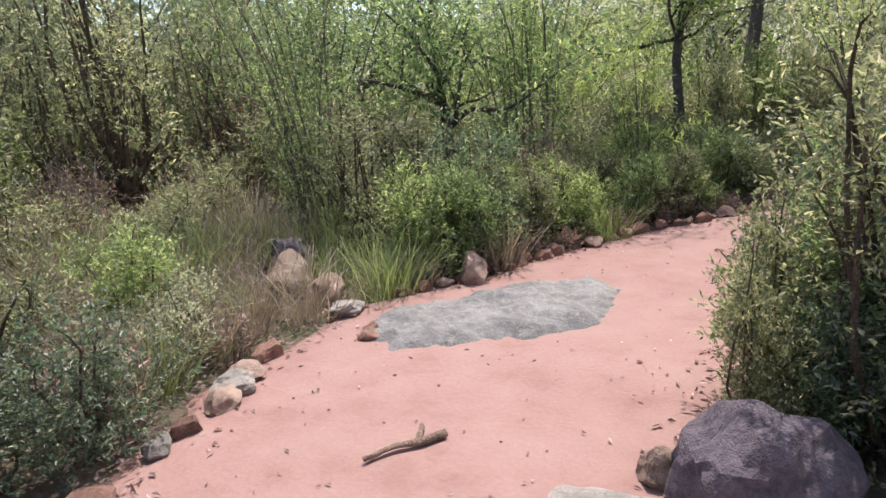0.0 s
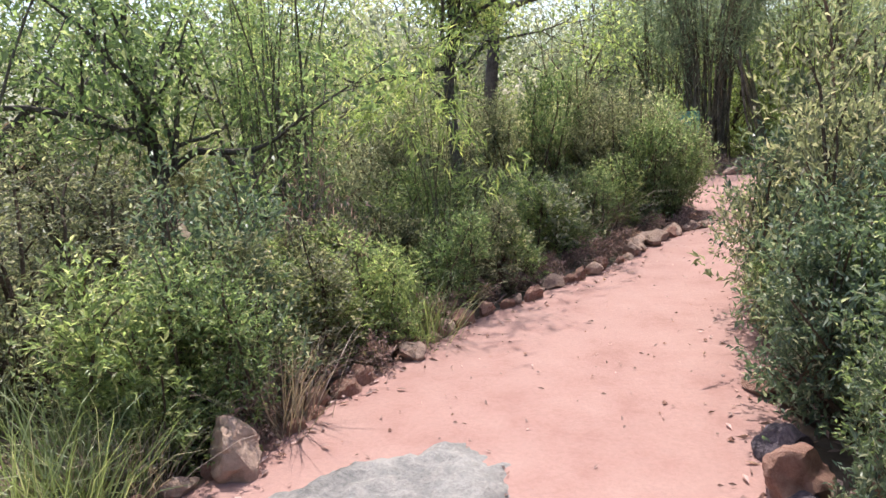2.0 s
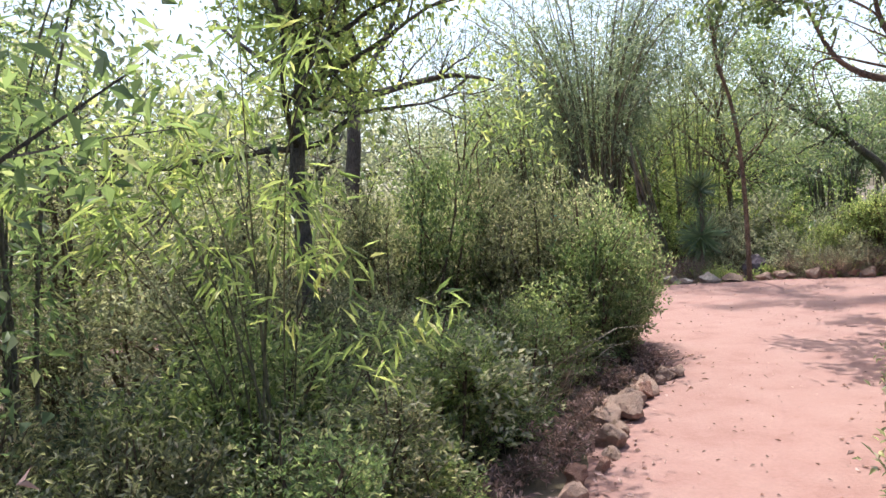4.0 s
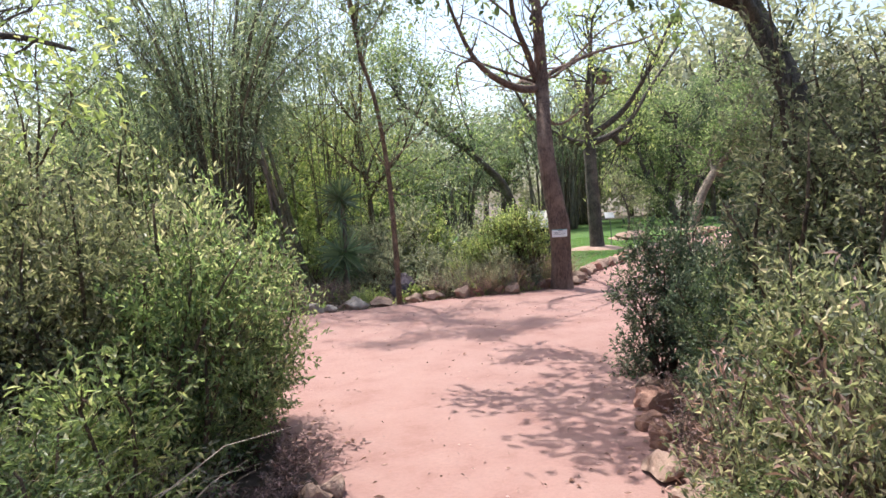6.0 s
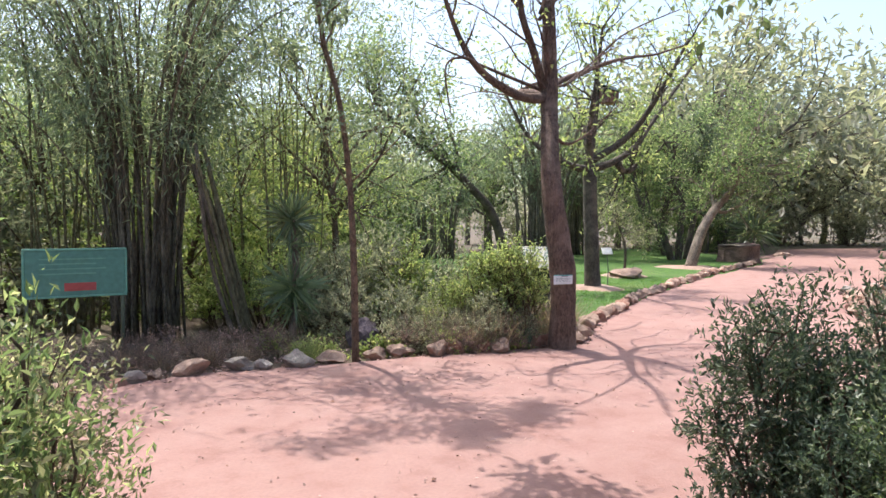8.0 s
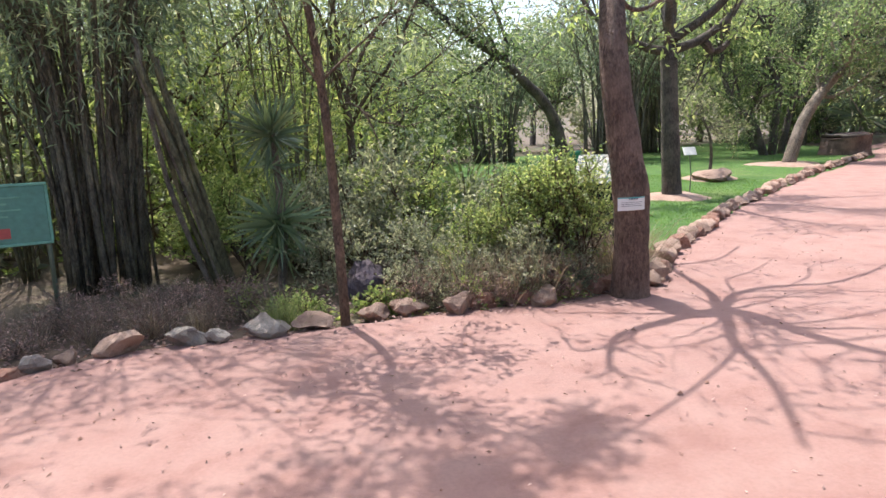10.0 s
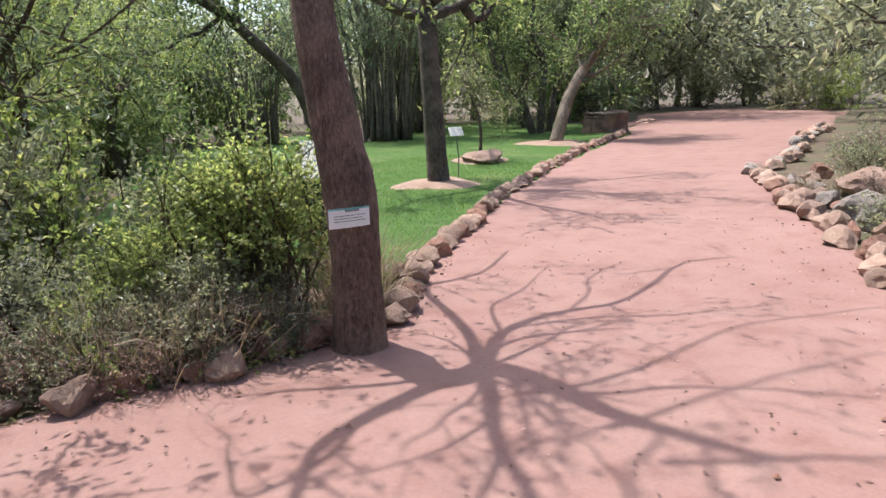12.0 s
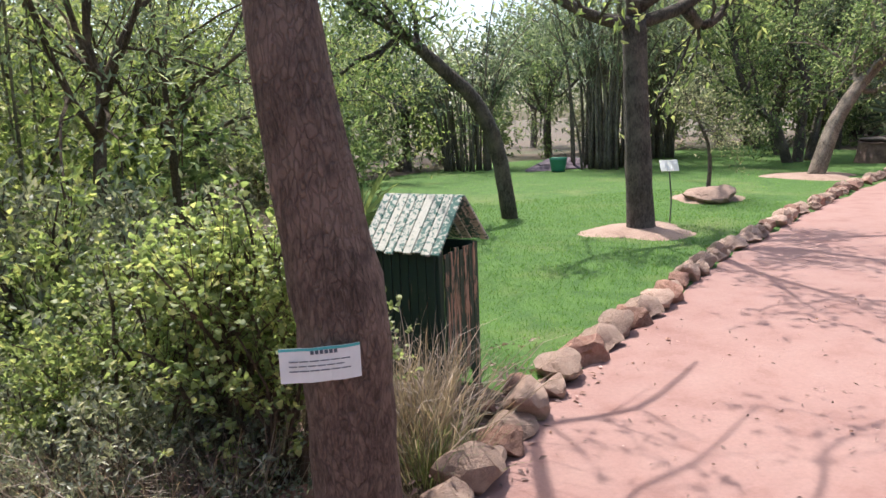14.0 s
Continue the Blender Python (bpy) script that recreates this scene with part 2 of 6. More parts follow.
class Buf:
    """Collects vertices and faces for one mesh."""

    def __init__(self):
        self.v, self.f, self.n = [], [], 0

    def add(self, verts, faces):
        verts = np.asarray(verts, float)
        self.v.append(verts)
        self.f.extend((np.asarray(faces) + self.n).tolist())
        self.n += len(verts)

    def tube(self, pts, radii, sides=6, rough=0.0, rng=None):
        pts = np.asarray(pts, float)
        n = len(pts)
        radii = np.broadcast_to(np.asarray(radii, float), n)
        tan = np.gradient(pts, axis=0)
        tan /= np.linalg.norm(tan, axis=1, keepdims=True) + 1e-9
        ref = np.array([1.0, 0.13, 0.07]) if abs(tan[:, 0]).mean() < 0.8 else np.array([0.1, 1.0, 0.07])
        u = np.cross(tan, ref)
        u /= np.linalg.norm(u, axis=1, keepdims=True)
        w = np.cross(tan, u)
        a = np.linspace(0, 2 * np.pi, sides, endpoint=False)
        ring = radii[:, None] * np.ones(sides)
        if rough and rng is not None:
            ring = ring * (1 + rough * rng.uniform(-1, 1, (n, sides)))
        v = pts[:, None] + ring[..., None] * (np.cos(a)[None, :, None] * u[:, None] + np.sin(a)[None, :, None] * w[:, None])
        i = np.arange(n - 1)[:, None] * sides
        j, k = np.arange(sides)[None], (np.arange(sides)[None] + 1) % sides
        q = np.stack([i + j, i + k, i + sides + k, i + sides + j], -1).reshape(-1, 4)
        self.add(v.reshape(-1, 3), q)
        self.f.append([self.n - sides + s for s in range(sides)])
        self.f.append([self.n - n * sides + s for s in reversed(range(sides))])

    def leaves(self, rng, pos, way, length, width, fold=0.25, six=False):
        """Leaves folded along the midrib: at pos, pointing along way."""
        pos, way = np.asarray(pos, float), np.asarray(way, float)
        m = len(pos)
        way = way / (np.linalg.norm(way, axis=1, keepdims=True) + 1e-9)
        side = np.cross(way, rng.normal(0, 0.55, (m, 3)) + (0, 0, 1))
        side /= np.linalg.norm(side, axis=1, keepdims=True) + 1e-9
        up = np.cross(side, way)
        le, wi = np.broadcast_to(length, m)[:, None], np.broadcast_to(width, m)[:, None]
        tip = pos + way * le - up * le * 0.12
        mid = pos + way * le * 0.42
        a, b = mid + side * wi / 2 + up * wi * fold, mid - side * wi / 2 + up * wi * fold
        if six:
            far = pos + way * le * 0.75 - up * le * 0.03
            c, d = far + side * wi * 0.36 + up * wi * fold * 0.6, far - side * wi * 0.36 + up * wi * fold * 0.6
            v = np.stack([pos, a, b, c, d, tip], 1).reshape(-1, 3)
            base = np.arange(m)[:, None] * 6
            f = np.concatenate([base + [0, 1, 2], base + [5, 4, 3]])
            self.add(v, f)
            self.f.extend((base + [1, 3, 4, 2] + self.n - m * 6).tolist())
            return
        v = np.stack([pos, a, tip, b], 1).reshape(-1, 3)
        base = np.arange(m)[:, None] * 4
        self.add(v, np.concatenate([base + [0, 1, 2], base + [0, 2, 3]]))

    def blades(self, rng, pos, way, length, width, bend=0.5):
        """Grass blades that taper and bow over."""
        pos, way = np.asarray(pos, float), np.asarray(way, float)
        m = len(pos)
        way = way / np.linalg.norm(way, axis=1, keepdims=True)
        out = rng.normal(0, 1, (m, 3)) * (1, 1, 0)
        out /= np.linalg.norm(out, axis=1, keepdims=True) + 1e-9
        side = np.cross(way, out)
        side /= np.linalg.norm(side, axis=1, keepdims=True) + 1e-9
        le, wi = np.broadcast_to(length, m)[:, None], np.broadcast_to(width, m)[:, None]
        be = np.broadcast_to(bend, m)[:, None]
        p1 = pos + way * le * 0.4 + out * le * be * 0.12
        p2 = pos + way * le * 0.75 + out * le * be * 0.42 - np.array([0, 0, 1]) * le * be * 0.1
        p3 = pos + way * le * 0.95 + out * le * be * 0.8 - np.array([0, 0, 1]) * le * be * 0.35
        v = np.stack([pos - side * wi / 2, pos + side * wi / 2, p1 - side * wi / 2, p1 + side * wi / 2, p2 - side * wi * 0.32, p2 + side * wi * 0.32, p3], 1).reshape(-1, 3)
        b = np.arange(m)[:, None] * 7
        self.add(v, np.concatenate([b + [4, 5, 6]]))
        self.f.extend((np.concatenate([b + [0, 1, 3, 2], b + [2, 3, 5, 4]]) + self.n - m * 7).tolist())

    def cones(self, a, b, r):
        """Fine twigs from a to b."""
        m = len(a)
        d = b - a
        u = np.cross(d, (0.31, 0.2, 0.93))
        u /= np.linalg.norm(u, axis=1, keepdims=True) + 1e-9
        w = np.cross(d, u)
        w /= np.linalg.norm(w, axis=1, keepdims=True) + 1e-9
        v = np.stack([a + u * r, a - u * r * 0.5 + w * r * 0.87, a - u * r * 0.5 - w * r * 0.87, b], 1).reshape(-1, 3)
        i = np.arange(m)[:, None] * 4
        self.add(v, np.concatenate([i + [0, 1, 3], i + [1, 2, 3], i + [2, 0, 3]]))

    def box(self, lo, hi):
        (x0, y0, z0), (x1, y1, z1) = lo, hi
        v = [(x, y, z) for z in (z0, z1) for y in (y0, y1) for x in (x0, x1)]
        self.add(v, [(0, 2, 3, 1), (4, 5, 7, 6), (0, 1, 5, 4), (2, 6, 7, 3), (0, 4, 6, 2), (1, 3, 7, 5)])

    def mesh(self, name, material, smooth=False):
        me = bpy.data.meshes.new(name)
        me.from_pydata(np.concatenate(self.v).tolist() if self.v else [], [], self.f)
        me.materials.append(material)
        if smooth:
            me.polygons.foreach_set("use_smooth", np.ones(len(me.polygons), bool))
        me.update()
        return me


def part(name, buf, material, parent, label="", smooth=False):
    ob = new(name, buf if isinstance(buf, bpy.types.Mesh) else buf.mesh(name, material, smooth))
    ob.parent = parent
    if label:
        tagged(ob, label)
    return ob


def thing(name, label, category, group="", at=None, kind=""):
    ob = new(name)
    ob.empty_display_size = 0.2
    if at is not None:
        ob.matrix_basis = at
    return tagged(ob, label, category, group, kind)


def wander(rng, p, d, length, n, wob=0.12, lift=0.0):
    """A crooked line from p along d."""
    pts, d = [np.array(p, float)], np.array(d, float)
    d /= np.linalg.norm(d)
    for _ in range(n):
        d = d + rng.normal(0, wob, 3) + (0, 0, lift)
        d /= np.linalg.norm(d)
        pts.append(pts[-1] + d * length / n)
    return np.array(pts)


def smooth_line(ctrl, n):
    """A smooth curve through control points."""
    c = np.asarray(ctrl, float)
    t = np.linspace(0, len(c) - 1, n)
    i = np.clip(t.astype(int), 0, len(c) - 2)
    u = (t - i)[:, None]
    p0, p1, p2, p3 = c[np.clip(i - 1, 0, None)], c[i], c[i + 1], c[np.clip(i + 2, None, len(c) - 1)]
    return 0.5 * (2 * p1 + (p2 - p0) * u + (2 * p0 - 5 * p1 + 4 * p2 - p3) * u**2 + (3 * p1 - p0 - 3 * p2 + p3) * u**3)


def branch(rng, wood, tips, p, d, length, r, level, lift=0.05, wob=0.16, split=3, ratio=0.62, sides=6):
    """A limb with its side limbs; the ends of the last ones are gathered in tips."""
    n = max(3, int(4 + level))
    pts = wander(rng, p, d, length, n, wob, lift)
    wood.tube(pts[::2] if level == 0 else pts, np.linspace(r, r * 0.42, len(pts[::2]) if level == 0 else n + 1), sides if level > 0 else 3)
    if level == 0:
        tips.extend((pts[i], pts[i] - pts[i - 1]) for i in range(1, n + 1))
        return
    for k in range(split):
        i = min(n, 1 + int((k + rng.random()) / split * n))
        dn = pts[i] - pts[i - 1]
        dn /= np.linalg.norm(dn)
        q = dn * 0.75 + rng.normal(0, 0.62, 3)
        branch(rng, wood, tips, pts[i], q, length * ratio * rng.uniform(0.75, 1.15), r * (1 - 0.55 * i / n) * 0.62, level - 1, lift, wob, split, ratio, max(4, sides - 1))
    dn = pts[-1] - pts[-2]
    branch(rng, wood, tips, pts[-1], dn, length * ratio, r * 0.42, level - 1, lift, wob, split, ratio, max(4, sides - 1))


def leaf_out(rng, buf, tips, per, length, width, spread=0.12, droop=0.25, six=False, share=1.0):
    """Leaves about the ends of twigs."""
    pos, way = [], []
    for p, d in tips:
        if rng.random() > share:
            continue
        d = d / (np.linalg.norm(d) + 1e-9)
        pos.append(p + rng.normal(0, spread, (per, 3)))
        w = d * 0.5 + rng.normal(0, 0.8, (per, 3))
        w[:, 2] -= droop
        way.append(w)
    if pos:
        pos, way = np.concatenate(pos), np.concatenate(way)
        buf.leaves(rng, pos, way, rng.uniform(0.65, 1.2, len(pos)) * length, rng.uniform(0.75, 1.2, len(pos)) * width, six=six)


def make_shrub(seed, w, h, twigs, per, length, width, leaf, wood="twig", gap=0.12, lobes=7, six=False, upright=0.2, bare=1, compact=False):
    """A shrub of many-leaved twigs on thin stems, gathered in uneven lobes. Returns its two meshes."""
    rng = np.random.default_rng(seed)
    stems, foliage = Buf(), Buf()
    centres = np.stack([rng.uniform(-0.5, 0.5, lobes) * w * 0.75, rng.uniform(-0.5, 0.5, lobes) * w * 0.75, rng.uniform(gap + 0.12, 0.82, lobes) * h], 1)
    size = rng.uniform(0.26, 0.46, lobes) * w
    if compact:
        a, q = rng.uniform(0, 2 * math.pi, lobes), np.sqrt(rng.random(lobes)) * 0.33 * w
        centres = np.stack([q * np.cos(a), q * np.sin(a), np.linspace(0.2, 0.86, lobes) * h], 1)
        size = rng.uniform(0.24, 0.36, lobes) * w
    for c, s in zip(centres, size):
        p = np.array([rng.normal(0, 0.06 * w), rng.normal(0, 0.06 * w), -0.05])
        mid = (p + c) / 2 + rng.normal(0, 0.08 * w, 3)
        line = smooth_line([p, mid, c, c + rng.normal(0, 0.3, 3) * s + (0, 0, s * 0.6)], 7)
        stems.tube(line, np.linspace(0.011 + 0.004 * h, 0.004, 7), 5)
    pick = rng.integers(0, lobes, twigs)
    way = rng.normal(0, 1, (twigs, 3)) + (0, 0, upright)
    way /= np.linalg.norm(way, axis=1, keepdims=True)
    reach = rng.uniform(0.62, 1.03, twigs) if compact else rng.uniform(0.35, 1.08, twigs) ** 0.6
    tip = centres[pick] + way * (size[pick] * reach)[:, None] * (1, 1, 1.15)
    tip[:, 2] = np.maximum(tip[:, 2], 0.04 + rng.uniform(0, gap * h + 0.02, twigs))
    start = tip - (way + (0, 0, 0.55)) * rng.uniform(0.1, 0.24, twigs)[:, None] * (0.55 + 0.45 * w)
    start[:, 2] = np.maximum(start[:, 2], 0.02)
    pos, dirs = [], []
    stems.cones(start[::bare], tip[::bare], 0.0036 * (1 + 0.5 * (w > 2)))
    for a, b in zip(start, tip):
        t = rng.uniform(0.1, 1.05, per)[:, None]
        pos.append(a + (b - a) * t + rng.normal(0, 0.012, (per, 3)))
        d = (b - a) / (np.linalg.norm(b - a) + 1e-9)
        dirs.append(d * 0.55 + rng.normal(0, 0.62, (per, 3)) + (0, 0, 0.15))
    pos, dirs = np.concatenate(pos), np.concatenate(dirs)
    n = len(pos)
    foliage.leaves(rng, pos, dirs, rng.uniform(0.6, 1.2, n) * length, rng.uniform(0.75, 1.2, n) * width, six=six)
    return stems.mesh("woody_base", BARK[wood]), foliage.mesh("foliage", LEAF[leaf])


def shrub_thing(name, meshes, label, group, m, category="shrub"):
    ob = thing(name, label, category, group, m)
    part("woody_base", meshes[0], None, ob)
    part("foliage", meshes[1], None, ob)
    return ob


def stone_mesh(name, seed, material, subdiv=3, rough=0.22, flat=0.75, planes=12):
    bm = bmesh.new()
    bmesh.ops.create_icosphere(bm, subdivisions=subdiv, radius=0.5)
    off = Vector((seed * 3.7, seed * 1.9, seed * 5.3))
    rng = random.Random(seed)
    cuts = [(Vector((rng.uniform(-1, 1), rng.uniform(-1, 1), rng.uniform(-0.7, 1))).normalized(), rng.uniform(0.25, 0.42)) for _ in range(planes)]
    for v in bm.verts:
        p = v.co.copy()
        for nrm, d in cuts:
            over = p.dot(nrm) - d
            if over > 0:
                p -= nrm * over * 0.97
        p += p.normalized() * (noise.fractal(p * 2.4 + off, 1.0, 2.0, 4) * rough * 0.4)
        v.co = Vector((p.x, p.y, p.z * flat))
    me = bpy.data.meshes.new(name)
    bm.to_mesh(me)
    bm.free()
    me.materials.append(material)
    me.polygons.foreach_set("use_smooth", np.ones(len(me.polygons), bool))
    me.set_sharp_from_angle(angle=radians(19))
    return me

# ---- plan ----
LEFT_EDGE = [(1.6, -7.6), (0.35, -4.4), (-0.19, -3.36), (-0.55, -2.77), (-0.75, -2.25), (-0.96, -1.24), (-0.65, -0.38), (-0.43, 0.64), (-0.12, 1.9), (0.55, 3.24), (0.95, 4.14), (1.1, 5.05), (1.5, 5.6), (1.8, 5.95), (1.9, 6.6), (1.7, 7.35)]
FAR_EDGE = [(1.65, 11.57), (2.13, 11.9), (2.59, 12.08), (3.34, 12.07), (4.46, 12.02), (5.1, 11.95), (5.9, 11.88), (6.6, 11.92), (7.3, 11.85)]
LAWN_EDGE = [(7.85, 12.43), (9.65, 13.91), (11.91, 15.66), (13.3, 16.6), (16.9, 18.9), (24.6, 23.3)]
BED_EDGE = [(22.2, 16.45), (19.5, 15.6), (16.97, 14.55), (14.8, 12.95), (13.7, 12.23), (11.77, 10.64), (10.74, 10.06), (9.6, 8.9)]
RIGHT_EDGE = [(4.9, 6.7), (4.3, 6.55), (3.9, 6.05), (3.4, 5.4), (3.1, 4.9), (2.6, 4.2), (2.0, 3.1), (1.78, 1.95), (1.72, 0.8), (1.66, -0.31), (1.62, -1.27), (1.78, -2.1), (2.5, -2.9), (3.9, -4.2), (5.2, -6.2)]
OUTLINE = np.array(LEFT_EDGE + [(-1.0, 8.0), (-9.0, 9.0), (-9.0, 11.0), (-1.0, 11.0)] + FAR_EDGE + LAWN_EDGE + [(34.0, 30.3), (42.0, 34.5), (49.0, 32.0), (44.5, 25.0), (30.0, 19.2)] + BED_EDGE + [(8.0, 6.0), (6.6, 6.2)] + RIGHT_EDGE)
LAWN = np.array([(7.9, 13.75), (8.25, 13.45), (8.55, 13.02)] + LAWN_EDGE[1:] + [(29, 27), (30, 36), (16, 34), (10, 29), (8.2, 22), (6.4, 17), (6.2, 14)])


def inside_by(poly, x, y):
    """How far points lie inside a polygon; negative outside."""
    x, y = np.asarray(x, float), np.asarray(y, float)
    best, odd = np.full(x.shape, 1e9), np.zeros(x.shape, bool)
    for (x0, y0), (x1, y1) in zip(poly, np.roll(poly, -1, 0)):
        dx, dy = x1 - x0, y1 - y0
        u = np.clip(((x - x0) * dx + (y - y0) * dy) / (dx * dx + dy * dy + 1e-12), 0, 1)
        best = np.minimum(best, np.hypot(x - x0 - u * dx, y - y0 - u * dy))
        if y0 != y1:
            odd ^= ((y0 > y) != (y1 > y)) & (x < x0 + (y - y0) * dx / dy)
    return np.where(odd, best, -best)


def ripple(x, y, scale, seed=0.0):
    return np.array([noise.fractal(Vector((a * scale + seed, b * scale, seed)), 1.0, 2.0, 4) for a, b in zip(x.ravel(), y.ravel())]).reshape(x.shape)


def sheet(name, xs, ys, height, material, keep=None):
    gx, gy = np.meshgrid(xs, ys)
    gz = height(gx, gy)
    nx, ny = len(xs), len(ys)
    i = (np.arange(ny - 1)[:, None] * nx + np.arange(nx - 1)[None]).ravel()
    q = np.stack([i, i + 1, i + nx + 1, i + nx], 1)
    if keep is not None:
        ok = keep(gx, gy).ravel()
        q = q[ok[q].any(1)]
    b = Buf()
    b.add(np.stack([gx.ravel(), gy.ravel(), gz.ravel()], 1), q)
    me = b.mesh(name, material, True)
    if keep is not None:
        bm = bmesh.new()
        bm.from_mesh(me)
        bmesh.ops.delete(bm, geom=[v for v in bm.verts if not v.link_faces], context="VERTS")
        bm.to_mesh(me)
        bm.free()
    return new(name, me)


def spaced(a, near0, near1, b, fine, growth=1.25):
    """Grid lines that are fine between near0 and near1 and widen outwards."""
    mid = list(np.arange(near0, near1, fine))
    out, step, v = [], fine, near1
    while v < b:
        out.append(v)
        step *= growth
        v += step
    low, step, v = [], fine, near0 - fine
    while v > a:
        low.append(v)
        step *= growth
        v -= step
    return np.array([a] + low[::-1] + mid + out + [b])


def path_height(x, y):
    d = inside_by(OUTLINE, x, y) + ripple(x, y, 1.7) * 0.09
    return np.clip(d * 0.35, -0.14, 0.0) + 0.004 + ripple(x, y, 0.9, 3.0) * 0.012 + ripple(x, y, 5.0, 7.0) * 0.004


def lawn_height(x, y):
    d = inside_by(LAWN, x, y)
    return np.clip(d * 0.3, -0.15, 0.03) + ripple(x, y, 0.4, 11.0) * 0.02


def ground_height(x, y):
    return -0.035 + ripple(x, y, 0.8, 5.0) * 0.02 - 0.05 * np.clip(inside_by(OUTLINE, x, y) * 3, 0, 1) - 0.12 * np.clip(inside_by(LAWN, x, y) * 2, 0, 1)


ground = sheet("ground", spaced(-900, -8, 20, 900, 0.45, 1.35), spaced(-900, -8, 26, 900, 0.45, 1.35), ground_height, SOIL)
tagged(ground, "brown soil with dry leaf litter under shrubs", "ground", kind="structure")
path = sheet("path", spaced(-9.5, -1.5, 12, 50, 0.14, 1.12), spaced(-8, -5, 14, 36, 0.14, 1.12), path_height, PATH_EARTH, lambda x, y: inside_by(OUTLINE, x, y) > -0.5)
tagged(path, "trodden pink-red earth path with stone edging", "path", kind="structure")
lawn = sheet("lawn", np.arange(5.6, 31, 0.3), np.arange(12, 37, 0.3), lawn_height, TURF, lambda x, y: inside_by(LAWN, x, y) > -0.4)
tagged(lawn, "mown green garden lawn with yellowed patches", "lawn", kind="structure")

# ---- stones ----
STONES = {k: [stone_mesh("border_stone", 10 * i + s, STONE[k], 3, 0.3, 0.8) for s in range(5)] for i, k in enumerate(("red", "grey", "pink", "violet"))}
STONE_WORDS = {"red": "rough reddish laterite stone", "grey": "rough grey dusty stone", "pink": "pale pinkish worn stone", "violet": "dark violet-grey weathered rock"}
rs = random.Random(4)


def put_stone(x, y, size, kind, where, group, sink=0.2, tall=1.0, turn=None, name="border_stone", label=""):
    me = rs.choice(STONES[kind])
    sx, sy, sz = size * rs.uniform(0.95, 1.35), size * rs.uniform(0.75, 1.0), size * rs.uniform(0.75, 1.0) * tall
    ob = new(name, me)
    ob.matrix_basis = Matrix.LocRotScale((x, y, sz * (0.4 - sink)), Euler((rs.uniform(-0.15, 0.15), rs.uniform(-0.15, 0.15), turn if turn is not None else rs.uniform(0, 6.3))), (sx, sy, sz))
    return tagged(ob, label or STONE_WORDS[kind] + " " + where, "rock" if name != "border_stone" else "stone", group)


def stone_row(line, step, lo, hi, kinds, where, group, jitter=0.07, skip=0.0, tall=1.0):
    pts = smooth_line([(*p, 0) for p in line], 400)[:, :2]
    d = np.r_[0, np.cumsum(np.hypot(*np.diff(pts, axis=0).T))]
    s = 0.0
    while s < d[-1]:
        i = np.searchsorted(d, s)
        i = min(i, len(pts) - 1)
        t = pts[min(i + 1, len(pts) - 1)] - pts[i - 1]
        size = rs.uniform(lo, hi)
        if rs.random() >= skip:
            put_stone(pts[i][0] + rs.uniform(-jitter, jitter), pts[i][1] + rs.uniform(-jitter, jitter), size, rs.choice(kinds), where, group, turn=math.atan2(t[1], t[0]) + rs.uniform(-0.4, 0.4), tall=tall)
        s += step * size / ((lo + hi) / 2) * rs.uniform(0.85, 1.2)


stone_row([(0.0, -3.7), (-0.19, -3.36), (-0.5, -2.77), (-0.7, -2.25)], 0.34, 0.16, 0.3, ["red", "pink", "grey"], "edging the earth path below shrubs", "stones edging the path", 0.1, 0.1)
stone_row([(-0.9, -1.0), (-0.65, -0.3), (-0.45, 0.64), (-0.14, 1.9), (0.53, 3.24), (0.93, 4.14)], 0.17, 0.09, 0.21, ["red", "red", "pink"], "edging the earth path below shrubs", "stones edging the path", 0.06, 0.08, 1.1)
stone_row([(0.95, 4.3), (1.08, 4.8), (1.3, 5.3), (1.55, 5.75), (1.8, 6.1)], 0.2, 0.16, 0.32, ["pink", "pink", "red"], "beside the hedge foot", "stones edging the path", 0.06)
stone_row([(4.3, 6.5), (3.9, 6.0), (3.42, 5.4), (3.1, 4.9), (2.62, 4.25)], 0.34, 0.18, 0.32, ["pink", "pink", "red"], "half hidden below the hedge", "stones edging the path", 0.05)
stone_row([(1.8, 0.9), (1.75, 0.2), (1.7, -0.5)], 0.5, 0.2, 0.34, ["red", "violet"], "half hidden below the hedge", "stones edging the path", 0.06)
stone_row([(1.6, 11.62), (2.2, 11.98), (2.6, 12.12), (3.4, 12.12), (4.3, 12.12)], 0.36, 0.2, 0.38, ["pink", "grey", "red"], "edging the path below bamboo", "stones at the far edge", 0.07)
stone_row([(4.75, 12.1), (5.3, 12.0), (5.95, 11.98), (6.6, 12.05)], 0.3, 0.18, 0.34, ["red", "red", "pink"], "edging the path below wild herbs", "stones at the far edge", 0.07)
stone_row([(7.5, 11.98), (7.85, 12.4), (8.4, 12.92), (9.65, 13.95), (11.91, 15.7), (13.3, 16.66), (16.9, 18.95), (20.5, 21.1), (24.2, 23.1)], 0.27, 0.22, 0.4, ["pink", "red", "pink"], "edging the lawn", "stones edging the lawn", 0.05)
stone_row([(7.75, 12.5), (8.3, 13.02), (9.55, 14.05), (11.8, 15.8), (13.2, 16.78)], 0.5, 0.12, 0.24, ["pink", "red"], "edging the lawn", "stones edging the lawn", 0.06, 0.25)
stone_row([(9.9, 9.2), (10.74, 10.0), (11.77, 10.58), (13.7, 12.17), (14.8, 12.9), (16.97, 14.5)], 0.34, 0.28, 0.5, ["pink", "red", "pink"], "edging the raised rock bed", "stones edging the rock bed", 0.1)
